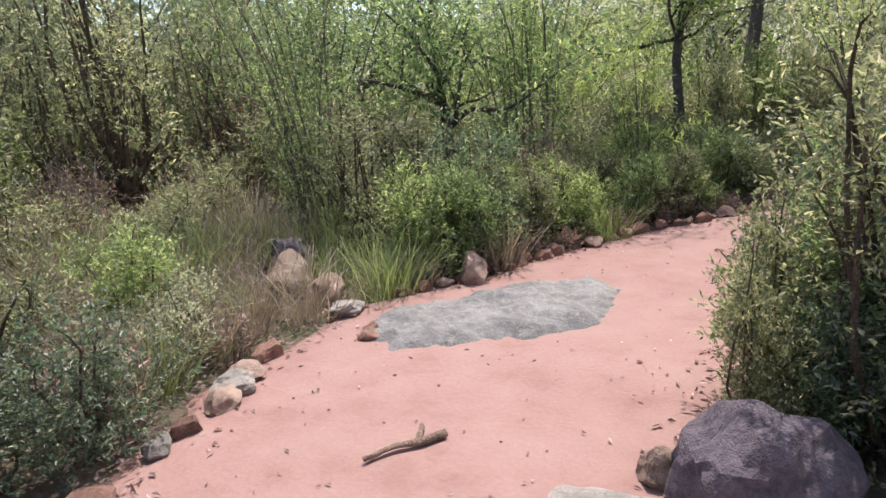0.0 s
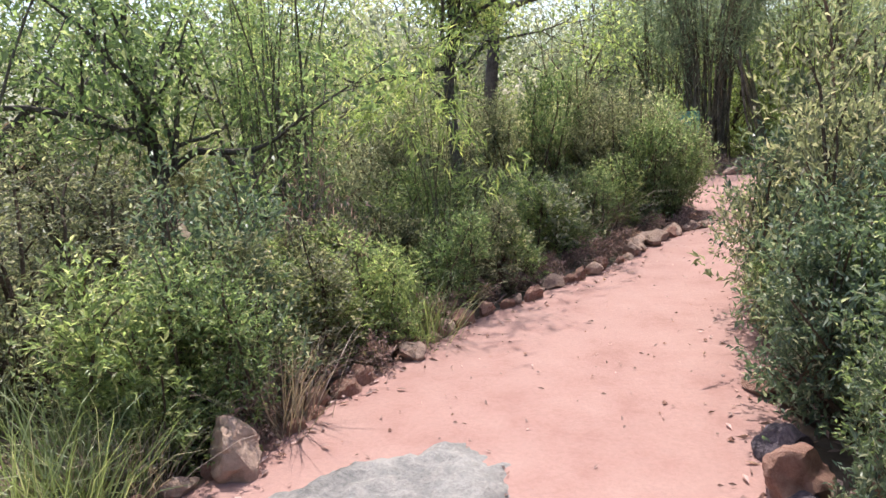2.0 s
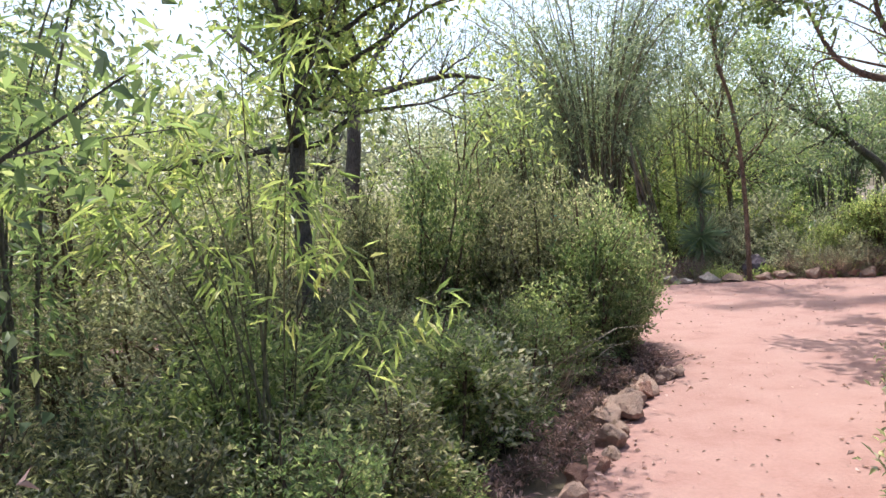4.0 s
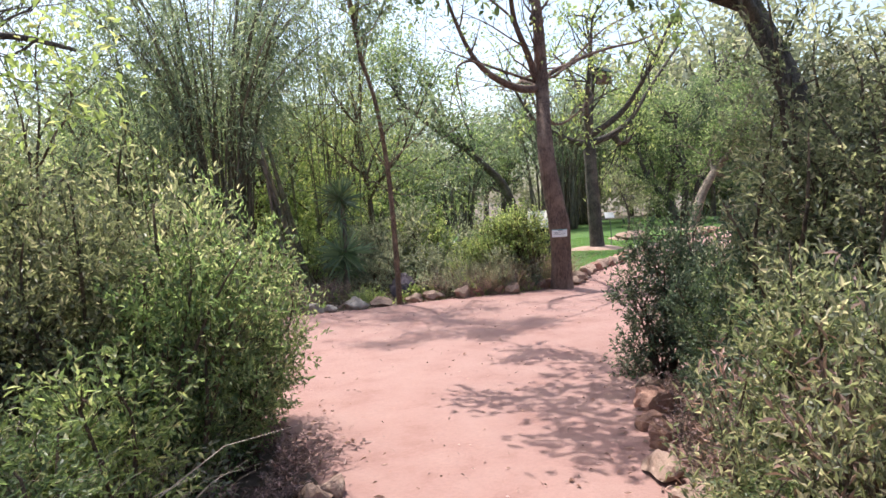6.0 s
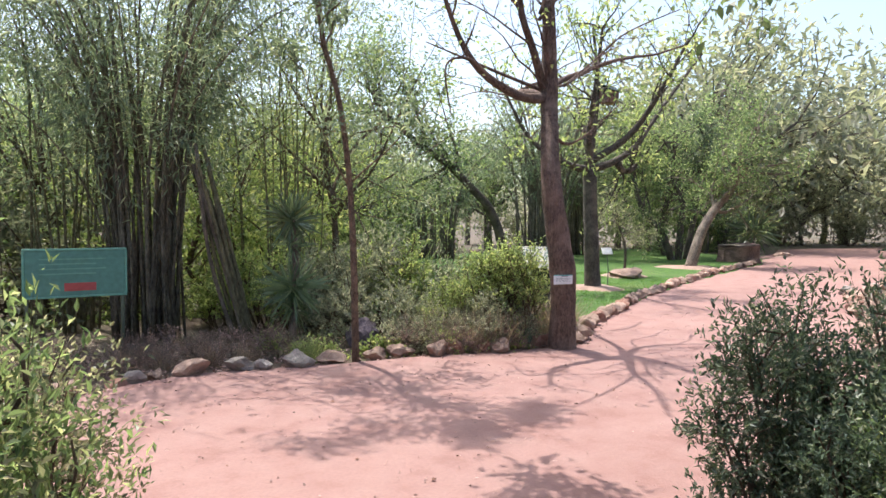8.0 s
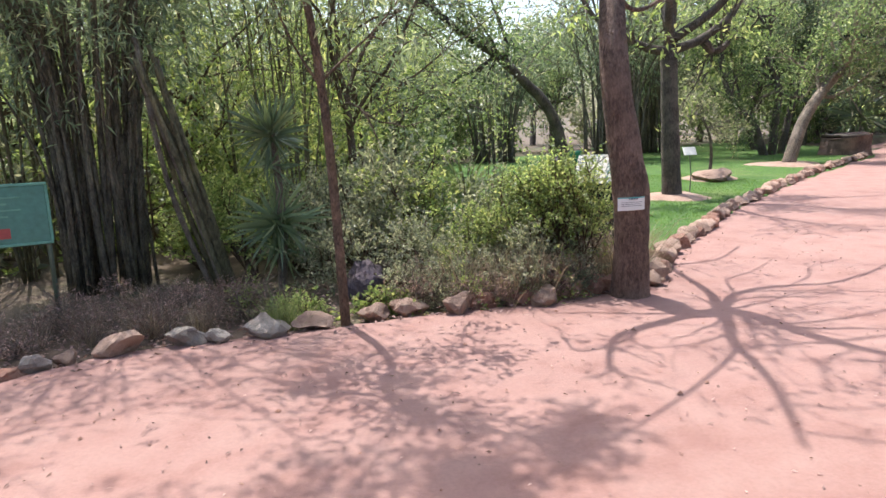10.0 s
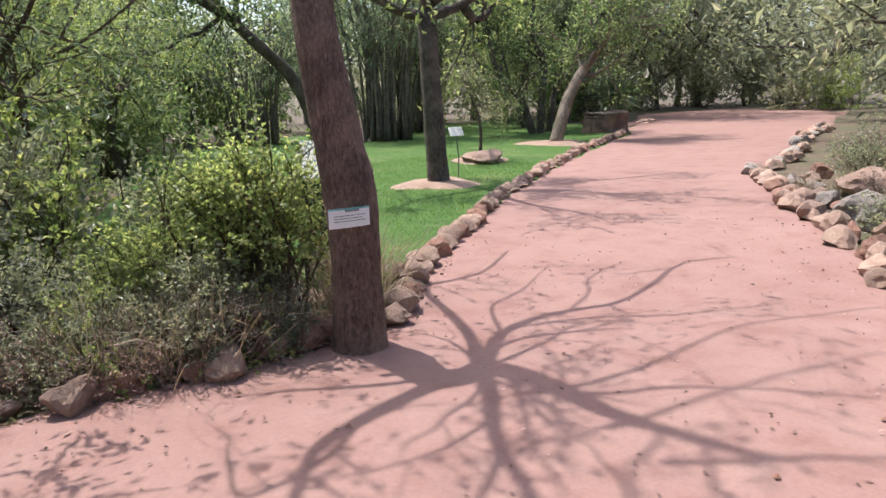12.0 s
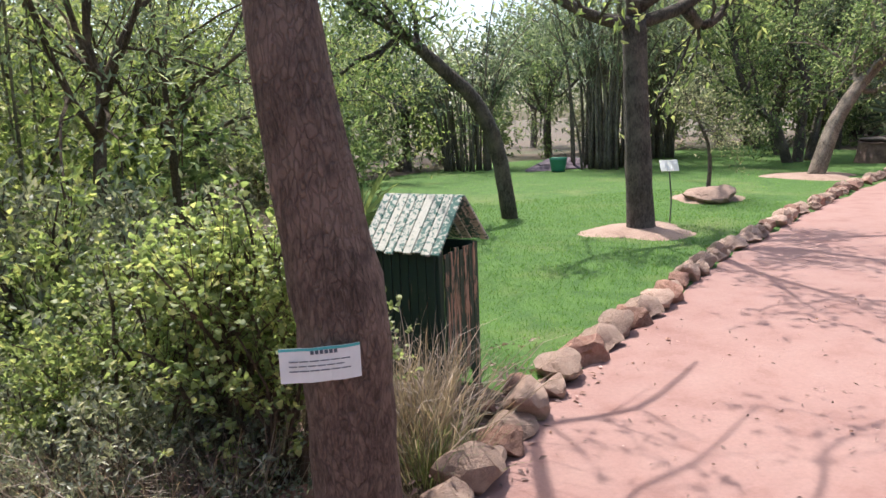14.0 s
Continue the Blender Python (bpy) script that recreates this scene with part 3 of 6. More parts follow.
stone_row([(16.97, 14.5), (18.2, 14.6), (20, 15.3), (22.2, 16.2), (26, 17.8), (30, 19)], 0.6, 0.3, 0.5, ["pink", "grey"], "edging the raised rock bed", "stones edging the rock bed", 0.2)
stone_row([(11.4, 9.9), (12.6, 10.7), (14.2, 12.0), (15.8, 13.0), (17.2, 13.8)], 0.55, 0.3, 0.55, ["pink", "grey", "red"], "in the raised rock bed", "stones in the rock bed", 0.25)

# ---- shrub kinds ----
KIND = {
    "hedge": [make_shrub(20 + s, 1.05, 1.25, 420, 10, 0.06, 0.02, "bright", bare=2, lobes=9, compact=True) for s in range(4)],
    "olive": [make_shrub(40 + s, 1.05, 1.3, 400, 10, 0.056, 0.0185, "olive", bare=2) for s in range(4)],
    "dark": [make_shrub(60 + s, 1.1, 1.3, 380, 10, 0.058, 0.02, "dark", bare=2) for s in range(3)],
    "dusty": [make_shrub(80 + s, 1.2, 1.1, 330, 10, 0.056, 0.027, "dusty", bare=2) for s in range(3)],
    "lime": [make_shrub(100 + s, 1.0, 1.3, 300, 10, 0.052, 0.036, "lime", upright=0.3) for s in range(3)],
    "round": [make_shrub(110 + s, 1.15, 1.75, 250, 8, 0.052, 0.034, "lime", gap=0.3, lobes=15, six=True, upright=0.7) for s in range(3)],
    "dry": [make_shrub(120 + s, 0.9, 0.8, 300, 4, 0.055, 0.013, "dry", "deadwood") for s in range(3)],
    "brush": [make_shrub(130 + s, 0.9, 0.7, 110, 5, 0.11, 0.03, "dry", "deadwood", lobes=5) for s in range(3)],
    "herb": [make_shrub(140 + s, 0.6, 0.34, 80, 6, 0.075, 0.045, "lime", gap=0.02) for s in range(3)],
    "fine": [make_shrub(145 + s, 1.1, 1.35, 380, 10, 0.056, 0.02, "dark", gap=0.04, lobes=9, bare=3, compact=True) for s in range(3)],
    "fine_olive": [make_shrub(155 + s, 1.1, 1.4, 430, 10, 0.054, 0.019, "olive", gap=0.04, lobes=9, bare=3, compact=True) for s in range(3)],
    "fork": [make_shrub(190 + s, 1.1, 1.35, 580, 11, 0.041, 0.017, "olive", gap=0.04, lobes=11, bare=4, compact=True) for s in range(3)],
    "fork_green": [make_shrub(195 + s, 1.1, 1.35, 540, 11, 0.046, 0.0175, "green", gap=0.04, lobes=11, bare=4, compact=True) for s in range(3)],
    "wall": [make_shrub(198 + s, 1.1, 1.35, 560, 11, 0.05, 0.0195, "dark", gap=0.02, lobes=13, bare=4, compact=True) for s in range(3)],
    "tall": [make_shrub(150 + s, 1.6, 2.9, 520, 11, 0.056, 0.021, "olive", lobes=22, gap=0.03, bare=3, compact=True) for s in range(3)],
    "far_green": [make_shrub(160 + s, 3.2, 3.0, 330, 8, 0.215, 0.088, "green", lobes=13, bare=4, gap=0.02) for s in range(2)],
    "far_olive": [make_shrub(170 + s, 3.2, 3.0, 330, 8, 0.215, 0.088, "dusty", lobes=13, bare=4, gap=0.02) for s in range(2)],
    "far_lime": [make_shrub(180 + s, 3.2, 3.0, 460, 10, 0.13, 0.052, "lime", lobes=13, bare=4, gap=0.02) for s in range(2)],
}
WORDS = {
    "hedge": ("leafy_shrub", "dense green shrub with narrow leaves"),
    "olive": ("leafy_shrub", "olive-green shrub with narrow leaves"),
    "dark": ("leafy_shrub", "dark green glossy shrub"),
    "dusty": ("leafy_shrub", "dusty grey-green small-leaved shrub"),
    "lime": ("leafy_shrub", "yellow-green shrub with rounded leaves"),
    "round": ("leafy_shrub", "yellow-green bush with small rounded leaves"),
    "dry": ("dry_shrub", "withered brown twiggy shrub"),
    "brush": ("dry_shrub", "low withered brown undergrowth"),
    "herb": ("low_herb", "low broad-leaved green herb"),
    "fine": ("leafy_shrub", "dense dark green fine-leaved shrub"),
    "fine_olive": ("leafy_shrub", "dense olive-green fine-leaved shrub"),
    "fork": ("leafy_shrub", "olive-green hedge shrub with tiny leaves"),
    "fork_green": ("leafy_shrub", "green hedge shrub with tiny leaves"),
    "wall": ("leafy_shrub", "dark green densely leaved hedge shrub"),
    "tall": ("tall_shrub", "tall olive-green small-leaved shrub"),
    "far_green": ("large_bush", "large green bush"),
    "far_olive": ("large_bush", "large grey-green bush"),
    "far_lime": ("large_bush", "large yellow-green bush"),
}
rp = random.Random(9)


def plant(kind, x, y, scale=1.0, tall=1.0, where="beside the path", group="shrubs beside the path", z=-0.03):
    name, label = WORDS[kind]
    m = Matrix.LocRotScale((x, y, z), Euler((rp.uniform(-0.08, 0.08), rp.uniform(-0.08, 0.08), rp.uniform(0, 6.3))), None)
    ob = shrub_thing(name, rp.choice(KIND[kind]), label + " " + where, group, m)
    ob.scale = (scale * rp.uniform(0.9, 1.1), scale * rp.uniform(0.9, 1.1), scale * tall)
    return ob


def thicket(line, off, step, kinds, scale, tall, where, group, jitter=0.15):
    """Shrubs set along a line, off metres to its left."""
    pts = smooth_line([(*p, 0) for p in line], 300)[:, :2]
    d = np.r_[0, np.cumsum(np.hypot(*np.diff(pts, axis=0).T))]
    s = rp.uniform(0, step)
    while s < d[-1]:
        i = min(max(1, int(np.searchsorted(d, s))), len(pts) - 2)
        t = pts[i + 1] - pts[i - 1]
        t /= np.linalg.norm(t)
        x, y = pts[i] + np.array([-t[1], t[0]]) * (off + rp.uniform(-jitter, jitter))
        plant(rp.choice(kinds), x, y, scale * rp.uniform(0.85, 1.15), tall * rp.uniform(0.85, 1.15), where, group)
        s += step * rp.uniform(0.8, 1.2)


def scatter(kinds, spots, scale, tall, where, group):
    for x, y in spots:
        plant(rp.choice(kinds), x, y, scale * rp.uniform(0.85, 1.15), tall * rp.uniform(0.85, 1.15), where, group)


# left side of the first stretch
L1 = [(-0.65, -0.5), (-0.43, 0.64), (-0.12, 1.9), (0.5, 3.24)]
thicket(L1, 0.4, 0.34, ["hedge", "fine_olive", "fork_green"], 0.7, 0.82, "behind the stone edging", "shrubs along the first stretch")
thicket(L1, 1.0, 0.48, ["fine_olive", "olive", "hedge"], 0.82, 0.86, "behind the stone edging", "shrubs along the first stretch")
scatter(["tall"], [(-2.2, 0.0), (-2.35, 0.9), (-2.9, 1.5)], 0.85, 0.7, "behind the front shrubs", "tall shrubs along the first stretch")
scatter(["tall"], [(-3.2, 4.2), (-4.5, 3.0), (-3.8, 6.0), (-5.5, 5.2), (-2.6, 6.4), (-4.8, 1.2)], 1.0, 0.64, "behind the front shrubs", "tall shrubs along the first stretch")
scatter(["olive", "hedge", "dusty"], [(-1.9, 1.6), (-2.0, 2.5), (-1.9, 3.3), (-1.3, 3.0), (-0.9, 3.4), (-1.2, 2.2)], 0.85, 0.8, "behind the front shrubs", "shrubs along the first stretch")
L0 = [(0.3, -4.4), (-0.19, -3.36), (-0.55, -2.77), (-0.75, -2.2)]
thicket(L0, 0.5, 0.36, ["dark", "dusty", "brush", "olive"], 0.6, 0.75, "behind the stone edging", "low shrubs along the first stretch")
thicket([(-0.7, -2.3), (-0.85, -1.9)], 0.45, 0.3, ["dusty", "brush"], 0.55, 0.65, "behind the stone edging", "low shrubs along the first stretch")
thicket(L0, 1.2, 0.6, ["olive", "dusty", "hedge"], 0.8, 0.85, "among tall grass", "low shrubs along the first stretch")
scatter(["tall", "dry"], [(-1.9, -3.4), (-2.6, -2.8), (-2.9, -3.6)], 0.85, 0.75, "among tall grass", "low shrubs along the first stretch")
scatter(["dusty", "olive"], [(-3.4, -1.6), (-4.4, -0.6), (-3.6, 1.2), (-5.2, 0.6), (-4.6, -2.2), (-4.2, 2.2)], 1.0, 0.85, "among tall grass", "low shrubs along the first stretch")
scatter(["dry"], [(-6.6, 2.2), (-5.8, 3.2), (-7.4, 1.4), (-6.8, 3.6), (-7.8, 2.8), (-8.4, 1.0)], 2.4, 0.95, "heaped behind tall grass", "brush pile")
scatter(["dry"], [(-1.15, 1.6)], 0.9, 1.75, "caught in green shrubs", "dead shrubs")
thicket([(-0.55, -0.3), (-0.4, 0.7), (-0.1, 1.95), (0.45, 3.2), (0.8, 4.1)], 0.22, 0.3, ["brush"], 0.36, 0.8, "below green shrubs", "dry undergrowth by the path", 0.06)
# hedge between the first stretch and the fork
thicket([(0.3, 3.5), (0.65, 4.3), (0.85, 5.0), (1.15, 5.6)], 0.4, 0.3, ["hedge", "fork_green", "hedge"], 0.76, 0.78, "at the fork of the path", "hedge shrubs at the fork", 0.06)
thicket([(0.25, 3.6), (0.75, 4.9)], 0.95, 0.5, ["hedge", "olive", "dry"], 0.7, 0.75, "at the fork of the path", "hedge shrubs at the fork")
thicket([(1.2, 5.7), (1.62, 6.2), (1.88, 6.8), (1.82, 7.6)], 0.39, 0.27, ["fork_green", "fork"], 0.78, 1.14, "at the fork of the path", "hedge shrubs at the fork", 0.05)
scatter(["fork", "fork", "fork_green"], [(0.95, 6.5), (1.08, 7.0), (1.0, 7.5), (0.6, 6.6), (0.55, 7.1), (0.5, 7.65), (0.15, 6.8), (0.05, 7.4), (-0.3, 6.7), (1.3, 7.2), (1.25, 6.75)], 0.98, 1.22, "at the fork of the path", "hedge shrubs at the fork")
scatter(["olive", "fork", "fine_olive"], [(-0.3, 7.1), (-0.8, 6.9), (-1.4, 7.1), (-1.0, 7.8), (-2.2, 7.2), (-0.3, 7.8), (-0.6, 6.5)], 1.05, 1.0, "at the fork of the path", "hedge shrubs at the fork")
scatter(["dry", "dusty", "dry"], [(0.3, 5.2), (0.6, 5.6), (0.2, 5.8), (-0.3, 5.6), (0.7, 6.0), (-0.5, 6.2), (0.1, 6.2)], 0.8, 0.8, "inside the hedge", "shrubs in the overgrown plot")
scatter(["dry", "dusty"], [(0.05, 5.1), (-0.35, 5.3), (-0.5, 4.5), (0.0, 4.3)], 0.9, 0.75, "inside the hedge", "shrubs in the overgrown plot")
scatter(["hedge", "olive"], [(-0.9, 4.9), (-0.55, 4.5), (-1.05, 4.3), (-0.8, 5.3), (-1.35, 4.7)], 0.95, 0.85, "in the overgrown plot", "shrubs in the overgrown plot")
scatter(["hedge", "dark"], [(-0.75, 3.7), (-0.4, 3.5), (-1.3, 4.0), (-1.6, 3.2)], 0.8, 0.7, "in the overgrown plot", "shrubs in the overgrown plot")
scatter(["olive", "dusty", "fine_olive"], [(-1.5, 4.9), (-2.2, 5.5), (-2.6, 4.4), (-3.2, 6.3), (-2.9, 7.6), (-4.2, 5.0), (-4.4, 7.0), (-3.6, 3.6)], 1.05, 0.95, "in the overgrown plot", "shrubs in the overgrown plot")
thicket([(0.75, 4.0), (1.0, 5.0), (1.45, 5.65), (1.75, 6.1), (1.75, 6.9)], 0.12, 0.28, ["brush"], 0.34, 0.7, "below the hedge", "dry undergrowth by the path", 0.05)
# right-hand hedge
R1 = [(4.75, 6.5), (4.3, 6.0), (3.75, 5.35), (3.35, 4.85), (2.75, 4.15), (2.1, 3.1), (1.86, 1.95), (1.86, 0.8), (1.84, -0.31), (1.84, -1.27), (2.0, -1.9), (2.6, -2.2)]
thicket(R1, 0.36, 0.36, ["wall", "fine", "fork_green"], 0.74, 0.92, "in the hedge beside the path", "hedge shrubs facing the first bend", 0.05)
thicket(R1[:8], 0.14, 0.3, ["wall", "fork_green"], 0.5, 0.75, "in the hedge beside the path", "hedge shrubs facing the first bend", 0.04)
thicket(R1, 0.85, 0.48, ["fine_olive", "fine"], 0.95, 1.08, "in the hedge beside the path", "hedge shrubs facing the first bend", 0.1)
thicket(R1, 1.45, 0.95, ["tall"], 0.85, 0.6, "in the hedge beside the path", "hedge shrubs facing the first bend")
scatter(["wall", "wall", "fine"], [(4.72, 6.72), (4.62, 6.3), (5.1, 6.9), (5.1, 6.45), (5.5, 6.7), (5.0, 6.1), (4.5, 6.62)], 0.8, 1.0, "at the end of the hedge", "hedge shrubs facing the first bend")

thicket([(4.3, 6.4), (3.95, 5.9), (3.5, 5.3), (3.2, 4.8), (2.7, 4.1), (2.0, 3.0), (1.8, 1.9)], 0.12, 0.3, ["brush"], 0.34, 0.7, "below the hedge", "dry undergrowth by the path", 0.05)
scatter(["fine", "fine_olive"], [(2.05, 1.3), (2.02, 1.8), (2.1, 2.3)], 0.85, 1.25, "in the hedge beside the path", "hedge shrubs facing the first bend")

scatter(["tall"], [(4.5, 5.1), (4.95, 5.5), (4.2, 4.5), (5.1, 4.9), (5.6, 5.9), (5.4, 5.4)], 0.9, 0.8, "rising out of the hedge", "tall shrubs in the hedge")

scatter(["tall"], [(2.55, -1.75), (2.95, -1.9)], 0.72, 0.9, "above a boulder beside the path", "tall shrubs in the hedge")
scatter(["dry"], [(2.95, 3.7), (3.35, 4.3), (3.75, 4.8), (2.55, 2.9)], 1.0, 1.25, "withered in the hedge", "dry shrubs in the hedge")
scatter(["wall", "fine_olive"], [(2.02, 0.5), (2.0, 1.05)], 0.7, 1.35, "in the hedge beside the path", "hedge shrubs facing the first bend")

# beyond the far edge
scatter(["dusty", "lime", "dusty"], [(5.0, 13.5), (5.45, 13.9), (5.3, 14.6), (4.9, 14.6), (5.85, 13.8)], 1.05, 1.05, "behind wild herbs", "shrubs beyond the far edge")
scatter(["dusty"], [(5.5, 15.0), (5.0, 15.6)], 1.3, 1.0, "behind wild herbs", "shrubs beyond the far edge")
scatter(["dusty"], [(6.3, 13.05), (5.9, 13.3), (5.6, 12.85)], 0.7, 1.0, "behind dry grass", "shrubs beside the tree")
scatter(["round"], [(6.62, 12.45), (6.76, 12.85), (6.42, 12.7), (6.82, 12.62)], 0.82, 1.0, "climbing beside the tree trunk", "shrubs beside the tree")
scatter(["dusty", "lime", "dusty"], [(6.25, 12.35), (5.7, 13.0), (5.95, 12.55), (6.45, 12.25)], 0.55, 1.0, "beside the tree", "shrubs beside the tree")
scatter(["dusty"], [(6.1, 12.15), (5.85, 12.35), (6.35, 12.25), (6.5, 12.55), (5.6, 12.45), (5.3, 12.4)], 0.52, 0.9, "beside the tree", "low dusty shrubs beside the tree")
scatter(["dark"], [(6.72, 12.02)], 0.42, 0.85, "at the tree's foot", "shrubs beside the tree")
scatter(["dry"], [(6.1, 12.25), (5.6, 12.2), (6.45, 12.15), (5.2, 12.35), (5.85, 12.12), (6.3, 12.08), (5.4, 12.15), (6.5, 12.02), (6.0, 12.5)], 0.62, 0.7, "behind the stone edging", "dry shrubs at the far edge")
scatter(["dry"], [(1.9, 12.5), (2.4, 12.7), (2.9, 12.6), (3.3, 12.9), (2.1, 13.2), (2.8, 13.4), (3.7, 12.7), (1.3, 12.4), (0.8, 12.0)], 0.7, 0.6, "below the bamboo", "dry shrubs at the far edge")
scatter(["herb"], [(4.2, 12.4), (4.75, 12.35), (5.05, 12.2), (5.75, 12.1), (6.3, 12.0), (4.05, 12.6), (6.0, 12.4), (3.75, 13.3)], 0.7, 1.0, "behind the stone edging", "low herbs at the far edge")
scatter(["lime", "dusty"], [(3.9, 14.5), (4.4, 14.9), (3.4, 15.4)], 1.0, 0.8, "below the bamboo", "shrubs beyond the far edge")
scatter(["far_lime", "far_olive", "far_green"], [(4.6, 17.6), (2.6, 17.6), (0.6, 17.2), (5.4, 21.0), (2.9, 21.0), (0.4, 21.2), (8.6, 24.5), (6, 24.6), (3, 25.5), (-1.6, 19.2)], 1.0, 0.95, "behind the bamboo", "bushes behind the bamboo")
scatter(["far_olive", "far_green", "far_lime"], [(-5, 10.5), (-7.2, 9.2), (-4.6, 13.5), (-7.8, 13.6), (-2.4, 16.6), (-5.2, 17.2), (-9.8, 8), (-8.6, 5), (-8.2, 17.5), (-11, 12), (-7.5, 21), (-4, 21.5), (-12, 5), (-11.5, 1), (-10.5, -3), (-9, -5.5), (-11, -1.2), (-9.6, 3.6)], 0.95, 0.8, "in the overgrown plot", "bushes in the overgrown plot")
scatter(["far_green", "far_olive"], [(10, 31.5), (13, 33.5), (15.5, 36), (23, 37), (27, 38), (31, 37), (19, 39.5), (34, 35), (31.5, 33), (8.5, 28.5), (7.4, 25.8)], 1.0, 1.0, "round the lawn", "bushes round the lawn")
scatter(["far_olive", "far_olive", "far_lime"], [(37, 37), (41, 38.5), (45, 38), (49.5, 36), (53, 33), (54, 28), (50, 23), (46, 26), (43, 39.5), (56, 36), (47.5, 40), (52, 39), (39, 41), (45, 27.5)], 1.1, 0.95, "beyond the path's end", "bushes beyond the path's end")
scatter(["dry", "dusty"], [(13, 10.4), (14.4, 11.4), (15.2, 10.6), (16.3, 12.4), (17.6, 13.0), (18.6, 13.2), (12.4, 9.2), (19.8, 14.0), (14, 9.2), (16.8, 10.6)], 1.0, 0.75, "among rocks in the raised bed", "shrubs in the rock bed")
scatter(["far_olive"], [(18, 8), (22, 10), (26, 12.5), (31, 14.5), (36, 17), (15, 6), (11, 4.5), (41, 19.5)], 0.8, 0.7, "behind the rock bed", "bushes behind the rock bed")

scatter(["brush", "dry"], [(6.62, 12.1), (6.4, 12.14), (6.15, 12.16), (5.9, 12.2), (6.28, 12.3), (6.5, 12.3), (5.7, 12.28), (6.05, 12.34)], 0.5, 0.85, "beside the tree", "dry shrubs at the far edge")
scatter(["herb"], [(6.5, 11.98), (6.2, 12.04), (5.95, 12.12), (6.62, 12.24), (5.6, 12.2)], 0.6, 1.3, "beside the tree", "low herbs at the far edge")
# closing the view behind the wild verge
scatter(["far_olive"], [(-12, -2), (-11.5, -4.5), (-13.5, 1), (-12, 3.5), (-10, -6.5)], 1.3, 1.25, "behind tall grass", "bushes behind the wild verge")
scatter(["tall", "dry", "tall"], [(-6.0, -1.2), (-7.3, 0.4), (-5.6, -2.4), (-7.0, -3.2), (-8.5, -0.2), (-6.6, 1.6), (-5.0, -1.6), (-6.5, -0.3)], 1.3, 1.0, "behind tall grass", "bushes behind the wild verge")
# end of the first stretch
scatter(["fine_olive", "fine"], [(2.5, 3.3), (2.72, 3.75), (2.98, 4.2)], 0.62, 1.1, "in the hedge beside the path", "hedge shrubs facing the first bend")
scatter(["hedge", "fork_green", "fine"], [(-1.1, 1.3), (-1.05, 0.4), (-1.15, -0.3)], 0.95, 0.95, "behind the stone edging", "shrubs along the first stretch")
scatter(["fine", "fine_olive"], [(1.92, -0.5), (1.9, -1.05), (1.92, -1.55), (2.05, -1.95)], 0.5, 1.3, "in the hedge beside the path", "hedge shrubs facing the first bend")
scatter(["round"], [(6.84, 12.2)], 0.68, 1.0, "climbing beside the tree trunk", "shrubs beside the tree")

# ---- trees ----


def make_tree(seed, height, r, leaf, bark, per=10, length=0.09, width=0.035, levels=3, split=3, spread=0.9, trunk_share=0.35, share=1.0, lean=(0, 0), clump=0.16):
    """A tree with a tapered trunk, forked limbs and a crown of leaves. Returns its two meshes."""
    rng = np.random.default_rng(seed)
    wood, crown, tips = Buf(), Buf(), []
    top = np.array([lean[0], lean[1], height * trunk_share])
    line = smooth_line([(0, 0, -0.1), top * 0.45 + rng.normal(0, 0.03 * height, 3) * (1, 1, 0), top], 9)
    flare = np.linspace(1, 0.72, 9)
    flare[0] = 1.3
    wood.tube(line, r * flare, 9, 0.06, rng)
    limbs = 4 + split // 2
    for k in range(limbs):
        a = 2 * math.pi * (k + rng.uniform(-0.3, 0.3)) / limbs
        d = np.array([math.cos(a) * spread, math.sin(a) * spread, rng.uniform(0.5, 1.1)])
        i = 8 if k < limbs - 2 else 6
        branch(rng, wood, tips, line[i], d, height * (1 - trunk_share) * rng.uniform(0.42, 0.6), r * 0.5, levels - 1, 0.03, 0.17, split, 0.62)
    branch(rng, wood, tips, line[-1], line[-1] - line[-2] + (0, 0, 0.4), height * (1 - trunk_share) * 0.5, r * 0.6, levels - 1, 0.05, 0.14, split, 0.62)
    leaf_out(rng, crown, tips, per, length, width, clump, 0.25, share=share)
    return wood.mesh("trunk", BARK[bark]), crown.mesh("crown", LEAF[leaf]) if crown.v else None


def tree_thing(meshes, label, group, x, y, scale=1.0, turn=0.0, name="tree", category="tree", tall=1.0):
    ob = thing(name, label, category, group, pose(x, y, -0.05, 0, 0, turn))
    part("trunk", meshes[0], None, ob)
    if meshes[1]:
        part("crown", meshes[1], None, ob)
    ob.scale = (scale, scale, scale * tall)
    return ob


TREES = {
    "green": [make_tree(200 + s, 6.0, 0.13, "green", "grey", 15, 0.13, 0.056, 3, 3, clump=0.2) for s in range(3)],
    "lime": [make_tree(210 + s, 5.5, 0.11, "lime", "grey", 16, 0.1, 0.042, 3, 3, clump=0.19) for s in range(2)],
    "dusty": [make_tree(220 + s, 6.5, 0.13, "dusty", "grey", 14, 0.25, 0.095, 2, 5, 1.0, 0.25, clump=0.4) for s in range(3)],
    "dark": [make_tree(230 + s, 6.5, 0.15, "dark", "grey", 18, 0.24, 0.1, 2, 5, clump=0.38) for s in range(2)],
    "thin": [make_tree(240 + s, 6.0, 0.06, "bamboo", "twig", 13, 0.085, 0.028, 3, 3, 0.6, 0.3, 1.0, clump=0.2) for s in range(3)],
}
TREE_WORDS = {
    "green": "broad leafy green tree",
    "lime": "young yellow-green leafy tree",
    "dusty": "dusty grey-green wide-crowned tree",
    "dark": "dark green dense leafy tree",
    "thin": "slender thinly leaved tree",
}
rt = random.Random(21)


